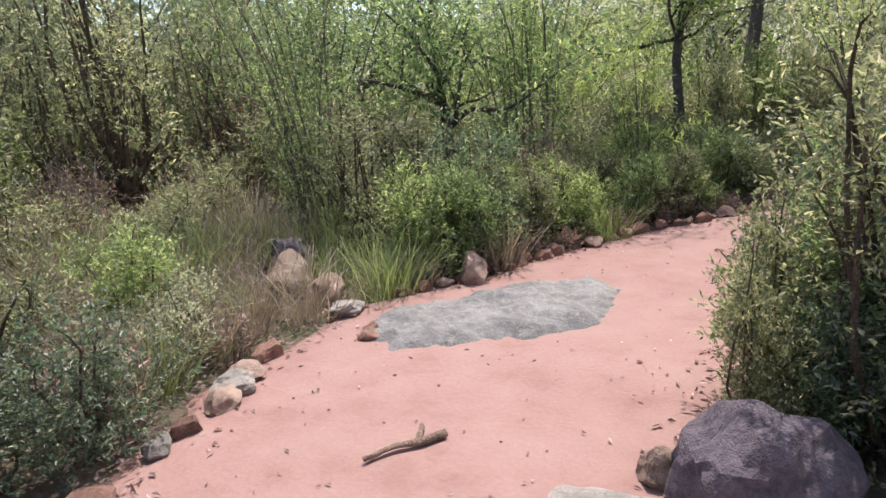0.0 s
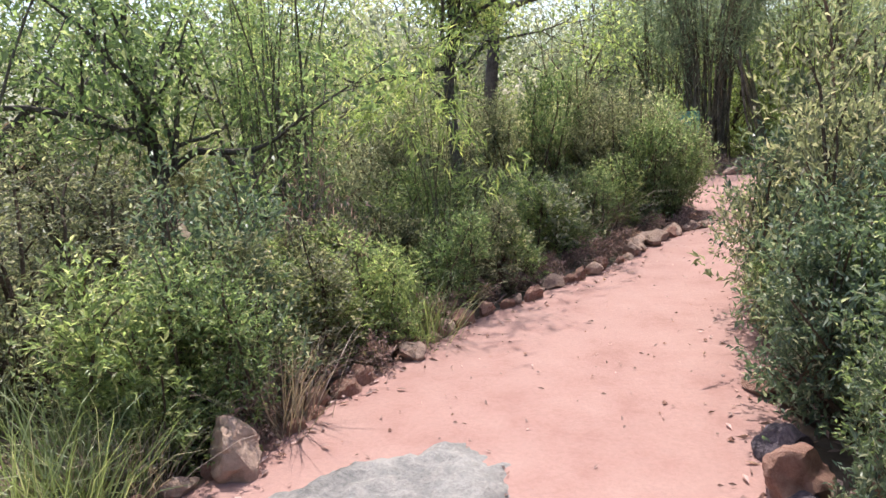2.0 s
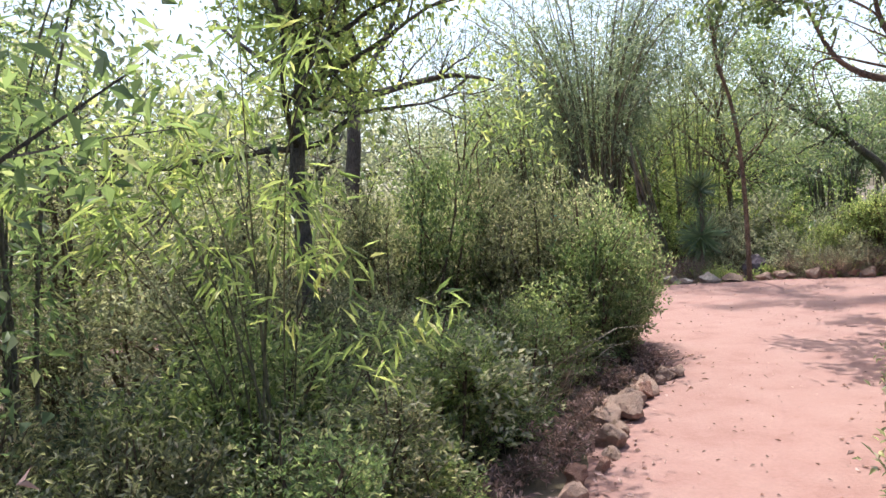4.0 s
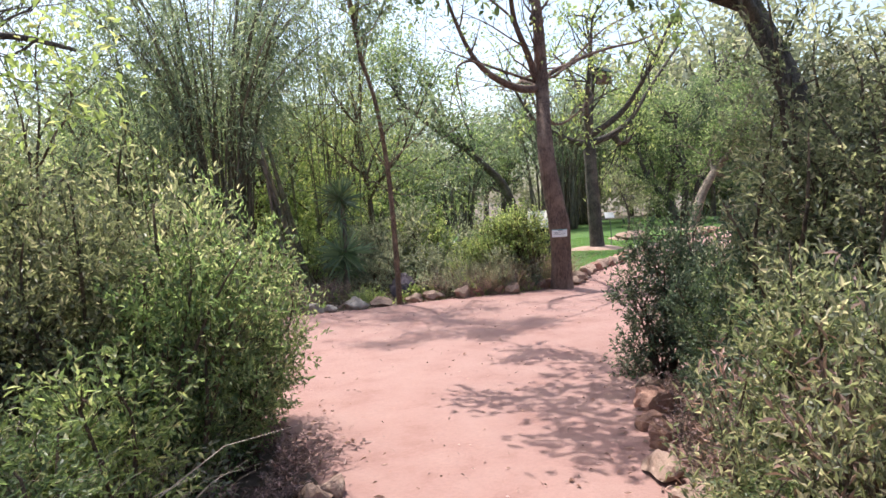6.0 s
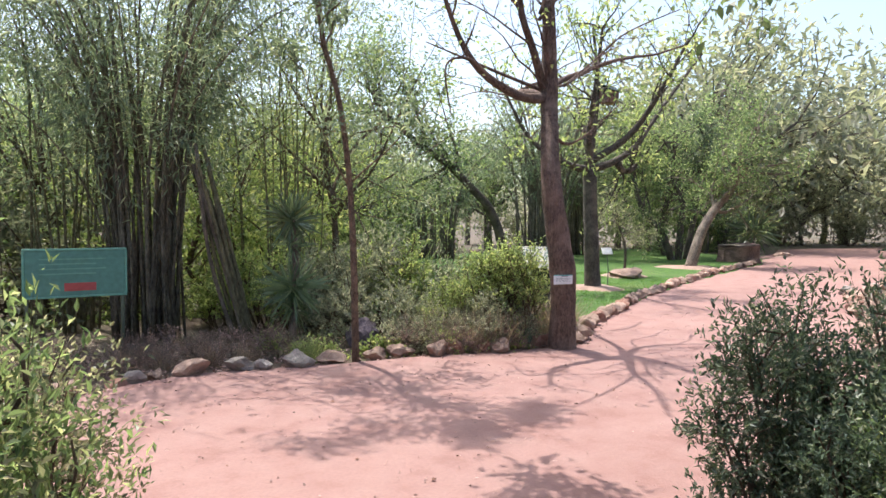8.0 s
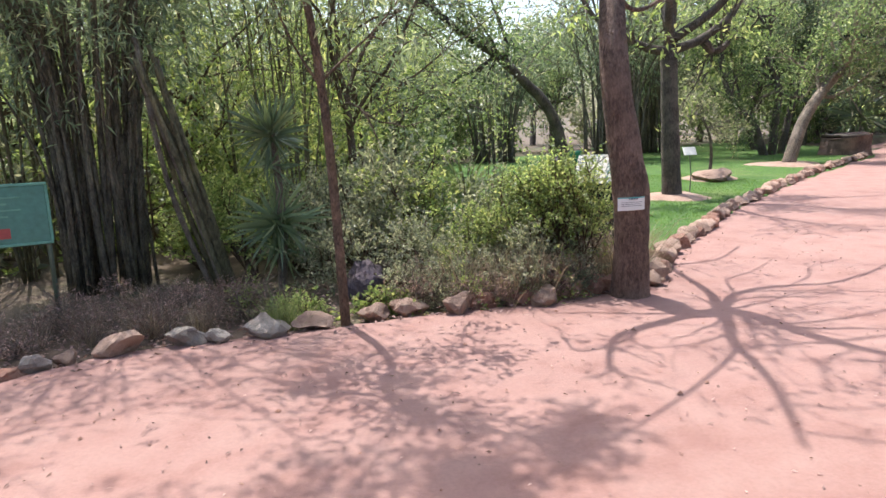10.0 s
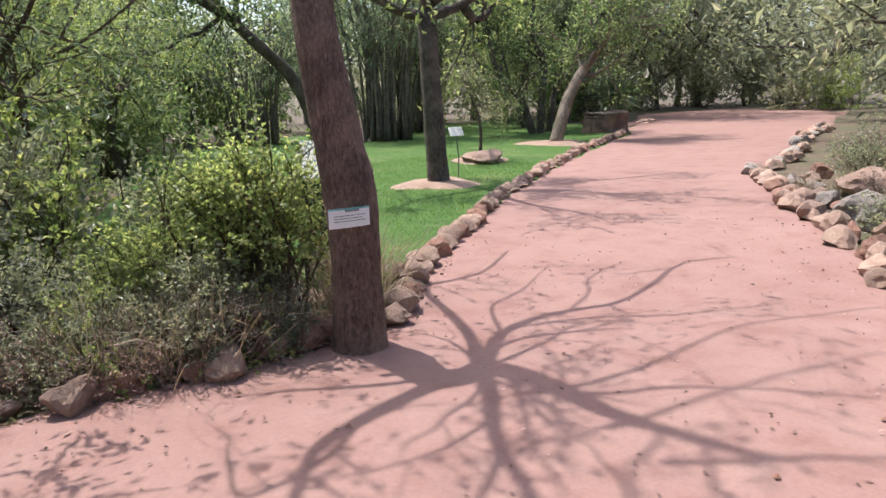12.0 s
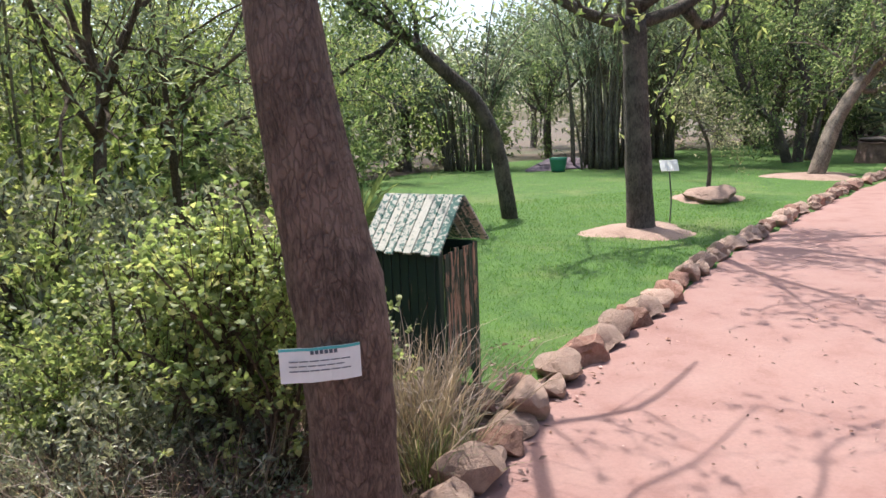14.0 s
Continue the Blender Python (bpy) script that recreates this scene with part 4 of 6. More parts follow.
def grove(kind, spots, where, group, lo=0.9, hi=1.2, tall=1.0):
    for x, y in spots:
        tree_thing(rt.choice(TREES[kind]), TREE_WORDS[kind] + " " + where, group, x, y, rt.uniform(lo, hi), rt.uniform(0, 360), tall=tall)


# behind the first stretch
grove("green", [(-3.2, 2.6), (-5.5, 3.0)], "behind the shrubs", "trees behind the first stretch", 0.6, 0.8)
grove("lime", [(-5.5, 9.0)], "behind the shrubs", "trees behind the first stretch", 0.6, 0.8)
grove("thin", [(-9, 0.5), (-10, 6)], "behind the shrubs", "trees behind the first stretch", 0.9, 1.1)
grove("dusty", [(-14, 2), (-14, 7), (-8, 12), (-12, 17), (-5, 19), (-16, 10), (-9, 22), (-18, 24)], "in the distance", "far trees", 0.9, 1.2)
# behind the bamboo
grove("thin", [(3.6, 17.5), (6.2, 18.4), (1.0, 18.0), (4.5, 20.5), (5.7, 17.0), (-0.5, 16.5)], "behind the bamboo", "thin trees behind the bamboo", 0.9, 1.2)
grove("lime", [(2.5, 24), (8.5, 27), (0, 25)], "behind the bamboo", "trees behind the bamboo", 0.8, 1.1)
grove("lime", [(3.0, 20.6), (0.6, 22.8)], "behind the bamboo", "trees behind the bamboo", 0.85, 1.0)
grove("lime", [(5.6, 21.5), (3.8, 27)], "behind the bamboo", "trees behind the bamboo", 0.8, 1.0)
# round the lawn
grove("green", [(25.5, 29), (23, 33), (28, 33), (19.5, 35)], "at the edge of the lawn", "trees round the lawn", 1.0, 1.3)
grove("dark", [(29, 30), (21, 38), (13, 33), (26, 37)], "at the edge of the lawn", "trees round the lawn", 0.9, 1.2)
grove("dusty", [(33, 37), (40, 40), (47, 38), (53, 35), (57, 30), (50, 22), (42, 18), (36, 14), (46, 45), (60, 42), (65, 33), (30, 44), (55, 48), (31, 9), (25, 7)], "in the distance", "far trees", 1.1, 1.6)
grove("dusty", [(-6, 28), (0, 30.5), (-10, 27), (-2, 38), (-13, 29), (-17, 18), (10, 38)], "in the distance", "far trees", 1.3, 1.6)
grove("dusty", [(-3, 34), (6, 36), (14, 42), (-14, 34), (24, 46), (38, 52), (-24, 14), (-20, 2), (-14, -6), (70, 50), (75, 30)], "in the distance", "far trees", 1.2, 1.7)
grove("dusty", [(21, 8.5), (25.5, 12), (30, 14.5), (35, 17.5), (41, 21), (48, 27), (19, 5), (52, 40), (44, 43), (31, 39)], "behind the rock bed", "tall trees behind the rock bed", 1.6, 2.0)
grove("dusty", [(32, 33), (36.5, 36), (41, 38.5), (46, 39.5), (51.5, 38), (56, 34)], "beyond the path's end", "tall trees beyond the path's end", 2.4, 3.0)
# south and east, behind the walker
grove("green", [(6, -8), (9, -2), (-5, -7), (0, -11), (7.5, 2.5)], "behind the hedge", "trees behind the hedge", 0.9, 1.1)
grove("dusty", [(15, 2), (20, -4), (14, -9), (-9, -12), (4, -17), (26, 3)], "in the distance", "far trees", 1.0, 1.3)
grove("lime", [(6.4, 22.5), (8.6, 24.0)], "behind the lawn", "trees round the lawn", 0.9, 1.05)
grove("green", [(1.2, 19.5), (9.8, 29.5)], "behind the bamboo", "trees behind the bamboo", 0.85, 1.0)

# ---- single trees ----


def limb(wood, ctrl, r0, r1, n=10, sides=7):
    line = smooth_line(ctrl, n)
    wood.tube(line, np.linspace(r0, r1, n), sides)
    return line


def twigs_on(rng, wood, tips, line, count, length, r, level=1, start=2, up=0.05):
    for k in range(count):
        i = rng.integers(start, len(line))
        t = line[i] - line[i - 1]
        t /= np.linalg.norm(t)
        branch(rng, wood, tips, line[i], t * 0.6 + rng.normal(0, 0.7, 3) + (0, 0, 0.2), length * rng.uniform(0.6, 1.2), r, level, up, 0.2, 3, 0.6, 5)


# the labelled tree at the corner of the lawn
rng = np.random.default_rng(31)
corner_tree = thing("tree", "tall reddish-barked tree with crooked bare limbs beside the path", "tree", at=pose(7.07, 11.73, 0))
wood, crown, tips = Buf(), Buf(), []
trunk_line = smooth_line([(0.0, 0.0, -0.12), (0.0, -0.02, 0.4), (-0.01, -0.02, 0.95), (-0.07, 0.02, 1.45), (-0.13, 0.08, 2.1), (-0.02, 0.28, 2.75), (0.1, 0.47, 3.25), (0.1, 0.5, 4.2), (0.0, 0.45, 5.3), (0.02, 0.4, 6.8)], 40)
rad = np.interp(trunk_line[:, 2], [-0.12, 0.05, 0.4, 1.3, 1.9, 3.0, 3.3, 4.5, 6.8], [0.21, 0.175, 0.16, 0.15, 0.13, 0.108, 0.11, 0.08, 0.03])
rad[8:11] += 0.01
wood.tube(trunk_line, rad, 18, 0.04, rng)
twigs_on(rng, wood, tips, trunk_line, 12, 1.0, 0.02, 2, 25)
SUN_STEP = np.array([SUN_TO.x / SUN_TO.z, SUN_TO.y / SUN_TO.z])


def sunward(spots, h0, h1):
    """Points between two heights whose shadows fall on the given spots of the ground."""
    h = np.linspace(h0, h1, len(spots))
    xy = np.array(spots) + h[:, None] * SUN_STEP - (7.07, 11.73)
    return np.c_[xy, h]


CORNER_LIMBS = [
    ([(0.1, 0.47, 3.2), (-0.37, 0.47, 3.2), (-0.92, 0.47, 3.45), (-1.25, 0.5, 3.9), (-1.7, 0.3, 4.7)], 0.075),
    ([(-0.85, 0.47, 3.42), (-1.2, 0.3, 3.55), (-1.55, 0.2, 3.4), (-1.45, 0.25, 2.85)], 0.024),
    (sunward([(7.45, 11.0), (7.69, 11.34), (7.89, 11.8), (8.16, 12.5), (8.5, 12.55), (8.91, 12.6), (9.59, 13.04)], 3.2, 4.1), 0.055),
    (sunward([(7.48, 10.95), (7.81, 11.23), (8.11, 11.33), (8.57, 11.33), (9.03, 11.19), (9.66, 11.34), (10.39, 11.56), (10.9, 11.36)], 3.25, 4.5), 0.052),
    (sunward([(7.94, 11.34), (8.28, 11.8), (8.78, 11.96), (9.45, 12.35)], 3.5, 4.3), 0.018),
    (sunward([(8.45, 11.27), (9.02, 11.51), (9.42, 11.82), (10.0, 11.95)], 3.7, 4.5), 0.016),
    (sunward([(8.07, 11.29), (8.6, 11.09), (9.04, 10.71), (9.91, 10.35)], 3.5, 4.7), 0.02),
    (sunward([(7.45, 10.9), (7.95, 10.96), (8.32, 11.06), (8.65, 11.08)], 3.3, 3.9), 0.022),
    (sunward([(7.42, 10.5), (7.6, 10.4), (7.98, 10.32), (8.38, 10.3), (9.24, 10.28), (10.22, 9.86)], 4.3, 5.8), 0.03),
    (sunward([(7.36, 10.5), (7.7, 10.21), (8.01, 10.01), (8.32, 9.71), (8.66, 9.27)], 4.2, 5.8), 0.026),
    (sunward([(7.38, 9.95), (7.82, 9.88), (8.21, 9.81), (8.56, 9.74), (9.31, 9.52)], 5.5, 6.6), 0.024),
    (sunward([(7.4, 10.9), (7.2, 10.6), (6.9, 10.22), (6.7, 9.79), (6.5, 9.45), (6.03, 8.79)], 3.35, 5.3), 0.06),
    (sunward([(6.85, 10.15), (6.71, 10.02), (5.97, 9.6), (5.28, 9.29), (4.9, 9.1)], 3.9, 5.0), 0.025),
    (sunward([(7.4, 10.9), (6.91, 11.07), (6.54, 11.3), (6.17, 11.53)], 3.3, 4.0), 0.03),
    (sunward([(7.2, 10.6), (7.04, 10.41), (6.71, 10.32), (6.47, 10.33), (6.18, 10.41)], 3.6, 4.3), 0.018),
    (sunward([(7.3, 9.6), (7.7, 9.3), (8.2, 8.9), (8.7, 8.6)], 5.6, 6.6), 0.025),
    ([(-0.02, 0.3, 2.8), (0.3, 0.42, 2.62), (0.7, 0.5, 2.75), (1.2, 0.4, 3.2)], 0.03),
]
for k, (ctrl, r0) in enumerate(CORNER_LIMBS):
    line = limb(wood, ctrl, r0, max(0.007, r0 * 0.25), 16, 8)
    twigs_on(rng, wood, tips, line, 5, 0.55, max(0.006, r0 * 0.22), 1, 6)
leaf_out(rng, crown, tips, 3, 0.09, 0.04, 0.07, 0.5, share=0.13)
part("trunk", wood, BARK["red"], corner_tree, smooth=True)
part("crown", crown, LEAF["lime"], corner_tree, "sparse yellow-green young leaves")

# paper label tied to the trunk
label_sheet = thing("tree_label", "white laminated paper label tied round a tree trunk", "label", at=pose(6.955, 11.565, 0.882, 0, 0, -8))
b = Buf()
n = 9
xs = np.linspace(-0.13, 0.13, n)
bow = -0.03 + 0.9 * xs**2 + 0.003 * np.sin(xs * 60)
for z0, z1, dy in ((-0.058, 0.058, 0.0), (-0.058, 0.058, 0.003)):
    b.add([(x, y + dy, z) for x, y in zip(xs, bow) for z in (z0, z1)], [(2 * i, 2 * i + 2, 2 * i + 3, 2 * i + 1) for i in range(n - 1)])
part("sheet", b, PAPER, label_sheet)
b = Buf()
b.add([(x, y - 0.002, z) for x, y in zip(xs, bow) for z in (0.049, 0.058)], [(2 * i, 2 * i + 2, 2 * i + 3, 2 * i + 1) for i in range(n - 1)])
part("stripe", b, PAPER_STRIPE, label_sheet, "teal printed stripe")
b = Buf()
for x0, x1, z0, h in ((-0.03, 0.06, 0.036, 0.013), (-0.1, 0.1, 0.012, 0.004), (-0.1, 0.08, -0.004, 0.004), (-0.1, 0.1, -0.02, 0.004)):
    for a, c in zip(np.linspace(x0, x1, 7)[:-1], np.linspace(x0, x1, 7)[1:]):
        y0, y1 = -0.03 + 0.9 * a * a - 0.003, -0.03 + 0.9 * c * c - 0.003
        b.add([(a, y0, z0), (c - 0.004, y1, z0), (c - 0.004, y1, z0 + h), (a, y0, z0 + h)], [(0, 1, 2, 3)])
part("printed_line", b, PAPER_INK, label_sheet, "small unreadable dark print")

# the forked tree on the lawn
rng = np.random.default_rng(37)
fork_tree = thing("tree", "dark forked tree on the lawn with spreading bare limbs", "tree", at=pose(12.17, 17.63, 0))
wood, crown, tips = Buf(), Buf(), []
wood.tube(smooth_line([(0.05, 0, -0.1), (-0.03, 0, 1.4), (-0.1, 0, 2.9)], 12), np.interp(np.linspace(0, 1, 12), [0, 0.1, 1], [0.25, 0.19, 0.15]), 14, 0.04, rng)
for ctrl in (
    [(-0.1, 0, 2.8), (-0.6, -0.05, 2.85), (-1.2, 0, 3.1), (-1.75, 0.1, 3.5), (-2.4, 0, 4.4)],
    [(-0.1, 0, 2.8), (0.6, 0, 3.0), (1.2, -0.1, 3.4), (1.6, 0, 3.8), (2.6, 0.1, 4.9), (3.6, 0.2, 5.9)],
    [(-0.1, 0, 2.85), (0.05, 0.05, 3.8), (0.2, 0.1, 4.8), (0.1, 0.2, 6.2)],
    [(-0.1, 0, 2.9), (-0.5, -0.5, 3.6), (-0.8, -1.1, 4.6), (-0.9, -1.4, 5.6)],
    [(-0.05, 0, 3.0), (0.6, -0.6, 3.6), (0.9, -1.3, 4.6), (1.3, -1.6, 5.6)],
    [(-0.05, 0, 3.0), (0.3, 0.7, 3.8), (0.5, 1.4, 4.8), (0.4, 2.2, 5.6)],
    [(0.7, 0, 3.0), (1.05, 0.1, 2.8), (1.4, 0.1, 3.0), (1.5, 0.2, 3.4)],
):
    line = limb(wood, ctrl, 0.095, 0.025, 12, 8)
    twigs_on(rng, wood, tips, line, 7, 1.0, 0.025, 1, 3)
leaf_out(rng, crown, tips, 5, 0.14, 0.06, 0.14, 0.3, share=0.6)
part("trunk", wood, BARK["grey"], fork_tree, smooth=True)
part("crown", crown, LEAF["lime"], fork_tree, "thin yellow-green leaves")


def ring_of_earth(x, y, r, label):
    b = Buf()
    a = np.linspace(0, 2 * math.pi, 24, endpoint=False)
    rr = r * (1 + 0.15 * np.sin(a * 3 + x) + 0.08 * np.sin(a * 5 + y))
    v = [(0, 0, 0.1)] + [(q * 0.6 * math.cos(t), q * 0.6 * math.sin(t), 0.085) for q, t in zip(rr, a)] + [(q * math.cos(t), q * math.sin(t), 0.0) for q, t in zip(rr, a)]
    f = [(0, 1 + i, 1 + (i + 1) % 24) for i in range(24)]
    b.add(v, f)
    b.f.extend([(1 + i, 25 + i, 25 + (i + 1) % 24, 1 + (i + 1) % 24) for i in range(24)])
    ob = new("earth_mound", b.mesh("earth_mound", STONE["pink"], True))
    ob.location = (x, y, 0)
    return tagged(ob, label, "mound")


ring_of_earth(12.2, 17.63, 0.85, "bare earth ring round a lawn tree's foot")
ring_of_earth(20.0, 22.3, 1.1, "bare earth ring round a leaning tree's foot")
ring_of_earth(15.3, 20.2, 0.8, "bare earth ring round a young lawn tree")


def leaning_tree(x, y, ctrl, r, leaf, label, seed, per=7, twigs=9, ll=0.13, share=0.9):
    rng = np.random.default_rng(seed)
    ob = thing("tree", label, "tree", at=pose(x, y, 0))
    wood, crown, tips = Buf(), Buf(), []
    line = limb(wood, ctrl, r, r * 0.45, 16, 10)
    twigs_on(rng, wood, tips, line, twigs, 1.5, r * 0.35, 2, 7, 0.06)
    leaf_out(rng, crown, tips, per, ll, ll * 0.42, 0.16, 0.25, share=share)
    part("trunk", wood, BARK["grey"] if r < 0.18 else BARK["pale"], ob, smooth=True)
    part("crown", crown, LEAF[leaf], ob)
    return ob


leaning_tree(11.2, 19.8, [(0, 0, -0.1), (-0.22, 0, 1.2), (-0.58, 0, 1.95), (-1.0, 0, 2.35), (-1.7, 0, 2.95), (-2.4, 0.1, 3.4), (-3.4, 0.2, 4.2)], 0.14, "green", "crooked tree leaning over the lawn's edge", 41, 7, 12)
leaning_tree(20.0, 22.25, [(0, 0, -0.1), (0.3, 0, 0.7), (0.62, 0, 1.4), (1.3, 0, 2.2), (2.0, 0, 2.8), (2.6, 0, 3.8), (3.4, 0.3, 5.0)], 0.2, "green", "pale-barked tree leaning over the lawn", 43, 8, 14)
leaning_tree(22.9, 26.0, [(0, 0, -0.1), (-0.35, 0, 0.7), (-0.65, 0, 1.3), (-1.4, 0, 1.8), (-1.9, 0, 2.6), (-2.2, 0, 3.8)], 0.16, "green", "pale-barked tree bending over the lawn", 45, 8, 12)
leaning_tree(23.3, 26.1, [(0, 0, -0.1), (0.1, 0, 1.2), (0.2, 0, 2.4), (-0.1, 0.3, 3.6), (0.1, 0.3, 5.2)], 0.16, "green", "upright tree behind a leaning one", 47, 8, 14)
leaning_tree(23.9, 26.3, [(0, 0, -0.1), (0.3, 0, 1.2), (0.6, 0, 2.2), (1.1, 0.3, 3.4), (1.4, 0.3, 5.0)], 0.14, "dark", "upright tree behind a leaning one", 49, 8, 14)
leaning_tree(-1.28, 5.9, [(0, 0, -0.1), (0.02, 0, 0.9), (-0.03, 0, 1.8), (0.05, 0.05, 2.6), (0.0, 0.1, 3.6), (0.1, 0.1, 4.6)], 0.085, "lime", "slim dark-trunked tree with yellow-green leaves", 51, 16, 24, 0.085)
# limbs over the path from a tree behind the hedge
rng = np.random.default_rng(53)
over_tree = thing("tree", "dark leafy tree behind the hedge with limbs over the path", "tree", at=pose(5.7, 6.0, 0))
wood, crown, tips = Buf(), Buf(), []
limb(wood, [(0, 0, -0.1), (-0.1, 0.1, 1.6), (-0.4, 0.5, 2.9)], 0.11, 0.085, 10, 9)
for ctrl in (
    [(-0.4, 0.5, 2.8), (-0.9, 1.5, 3.4), (-1.4, 2.5, 3.7), (-1.7, 3.3, 3.8)],
    [(-0.4, 0.5, 2.8), (-1.2, 0.9, 3.5), (-2.2, 1.2, 3.8), (-3.1, 1.3, 3.8)],
    [(-0.4, 0.5, 2.9), (-1.2, 1.5, 3.7), (-1.9, 2.0, 4.0), (-2.5, 2.3, 4.0)],
    [(-0.4, 0.5, 2.9), (-0.1, 0.4, 3.8), (0.2, 0.8, 4.8), (0.4, 1.2, 5.6)],
    [(-0.4, 0.5, 2.9), (-0.8, 0.0, 3.6), (-1.4, -0.3, 4.3), (-1.8, -0.4, 5.0)],
    [(-0.3, 0.4, 2.6), (-0.8, 0.3, 3.0), (-1.3, 0.2, 3.3), (-1.9, 0.0, 3.5)],
    [(-0.3, 0.4, 2.7), (-0.5, 0.9, 3.2), (-0.6, 1.5, 3.5), (-0.5, 2.2, 3.9)],
    [(-0.4, 0.5, 2.9), (-1.0, 0.4, 3.9), (-1.5, 0.7, 4.6), (-2.2, 0.9, 5.0)],
    [(-0.4, 0.5, 2.9), (-0.3, 1.0, 3.9), (-0.8, 1.6, 4.7), (-1.0, 2.2, 5.3)],
):
    twigs_on(rng, wood, tips, limb(wood, ctrl, 0.05, 0.014, 12, 7), 8, 0.6, 0.012, 1, 4, 0.02)
leaf_out(rng, crown, tips, 7, 0.11, 0.05, 0.11, 0.35, six=True, share=0.9)
part("trunk", wood, BARK["grey"], over_tree, smooth=True)
part("crown", crown, LEAF["green"], over_tree)
# bare tree in the overgrown plot
rng = np.random.default_rng(57)
bare_tree = thing("tree", "nearly leafless dark tree in the overgrown plot", "tree", at=pose(-2.7, 14.8, 0))
wood, crown, tips = Buf(), Buf(), []
limb(wood, [(0, 0, -0.1), (-0.1, 0, 1.5), (0.05, 0, 2.9), (0.1, 0, 4.0)], 0.2, 0.13, 10, 9)
for ctrl in ([(0.1, 0, 3.9), (0.6, 0, 4.7), (1.2, 0.1, 5.8), (1.9, 0, 7.2)], [(0.1, 0, 3.9), (1.0, 0, 4.1), (2.2, 0.1, 4.3), (3.1, 0, 4.1)], [(0.1, 0, 4.0), (0.15, 0, 5.2), (-0.2, 0.1, 6.5), (0, 0, 7.6)], [(0.1, 0, 3.8), (-0.8, 0, 4.4), (-1.9, 0, 5.0), (-2.8, 0, 5.8)]):
    twigs_on(rng, wood, tips, limb(wood, ctrl, 0.1, 0.03, 10, 7), 6, 1.2, 0.03, 2, 3)
leaf_out(rng, crown, tips, 2, 0.14, 0.06, 0.1, 0.2, share=0.12)
part("trunk", wood, BARK["grey"], bare_tree, smooth=True)
part("crown", crown, LEAF["lime"], bare_tree, "few young leaves")

# sapling at the far edge
rng = np.random.default_rng(61)
sapling = thing("sapling", "slim brown sapling trunk with few branches beside the path", "tree", at=pose(4.45, 12.03, 0))
wood, crown, tips = Buf(), Buf(), []
main = limb(wood, [(0, 0, -0.1), (-0.03, -0.03, 1.0), (-0.08, -0.03, 2.0), (-0.2, -0.03, 2.9), (-0.4, -0.03, 3.65), (-0.5, 0, 4.8), (-0.3, 0.1, 6.0)], 0.045, 0.016, 20, 8)
twigs_on(rng, wood, tips, main, 12, 0.9, 0.014, 1, 10)
for ctrl in ([(-0.07, -0.03, 1.95), (-0.2, -0.03, 2.15), (-0.32, 0, 2.4), (-0.6, 0, 3.2)], [(-0.08, -0.03, 2.0), (0.15, 0, 2.2), (0.44, 0, 2.45), (0.9, 0, 3.0)]):
    twigs_on(rng, wood, tips, limb(wood, ctrl, 0.014, 0.006, 8, 5), 3, 0.5, 0.006, 1, 4)
for ctrl in ([(-0.45, 0.0, 4.6), (-0.9, -0.2, 5.4), (-1.5, -0.35, 6.0)], [(-0.45, 0, 5.1), (-0.5, -0.2, 5.7), (-0.6, -0.3, 6.2)], [(-0.4, 0, 5.0), (-0.1, -0.1, 5.4), (0.1, -0.3, 5.7)]):
    twigs_on(rng, wood, tips, limb(wood, ctrl, 0.014, 0.006, 8, 5), 6, 0.4, 0.006, 1, 5)
leaf_out(rng, crown, tips, 7, 0.11, 0.035, 0.1, 0.4, share=0.85)
part("trunk", wood, BARK["sapling"], sapling, smooth=True)
part("crown", crown, LEAF["bamboo"], sapling)

# young tree on the lawn
rng = np.random.default_rng(63)
lawn_sapling = thing("sapling", "young twiggy tree on a rock-ringed lawn spot", "tree", at=pose(15.35, 20.2, 0))
wood, crown, tips = Buf(), Buf(), []
main = limb(wood, [(0, 0, 0), (0.06, 0, 0.6), (-0.02, 0, 1.1), (-0.3, 0, 1.6)], 0.045, 0.025, 10, 7)
for k in range(9):
    branch(rng, wood, tips, main[-1 - k % 3], rng.normal(0, 0.8, 3) + (0, 0, 0.55), 0.7, 0.014, 2, 0.02, 0.2, 4, 0.6, 4)
leaf_out(rng, crown, tips, 3, 0.06, 0.025, 0.06, 0.2, share=0.6)
part("trunk", wood, BARK["grey"], lawn_sapling)
part("crown", crown, LEAF["olive"], lawn_sapling)

# ---- bamboo ----


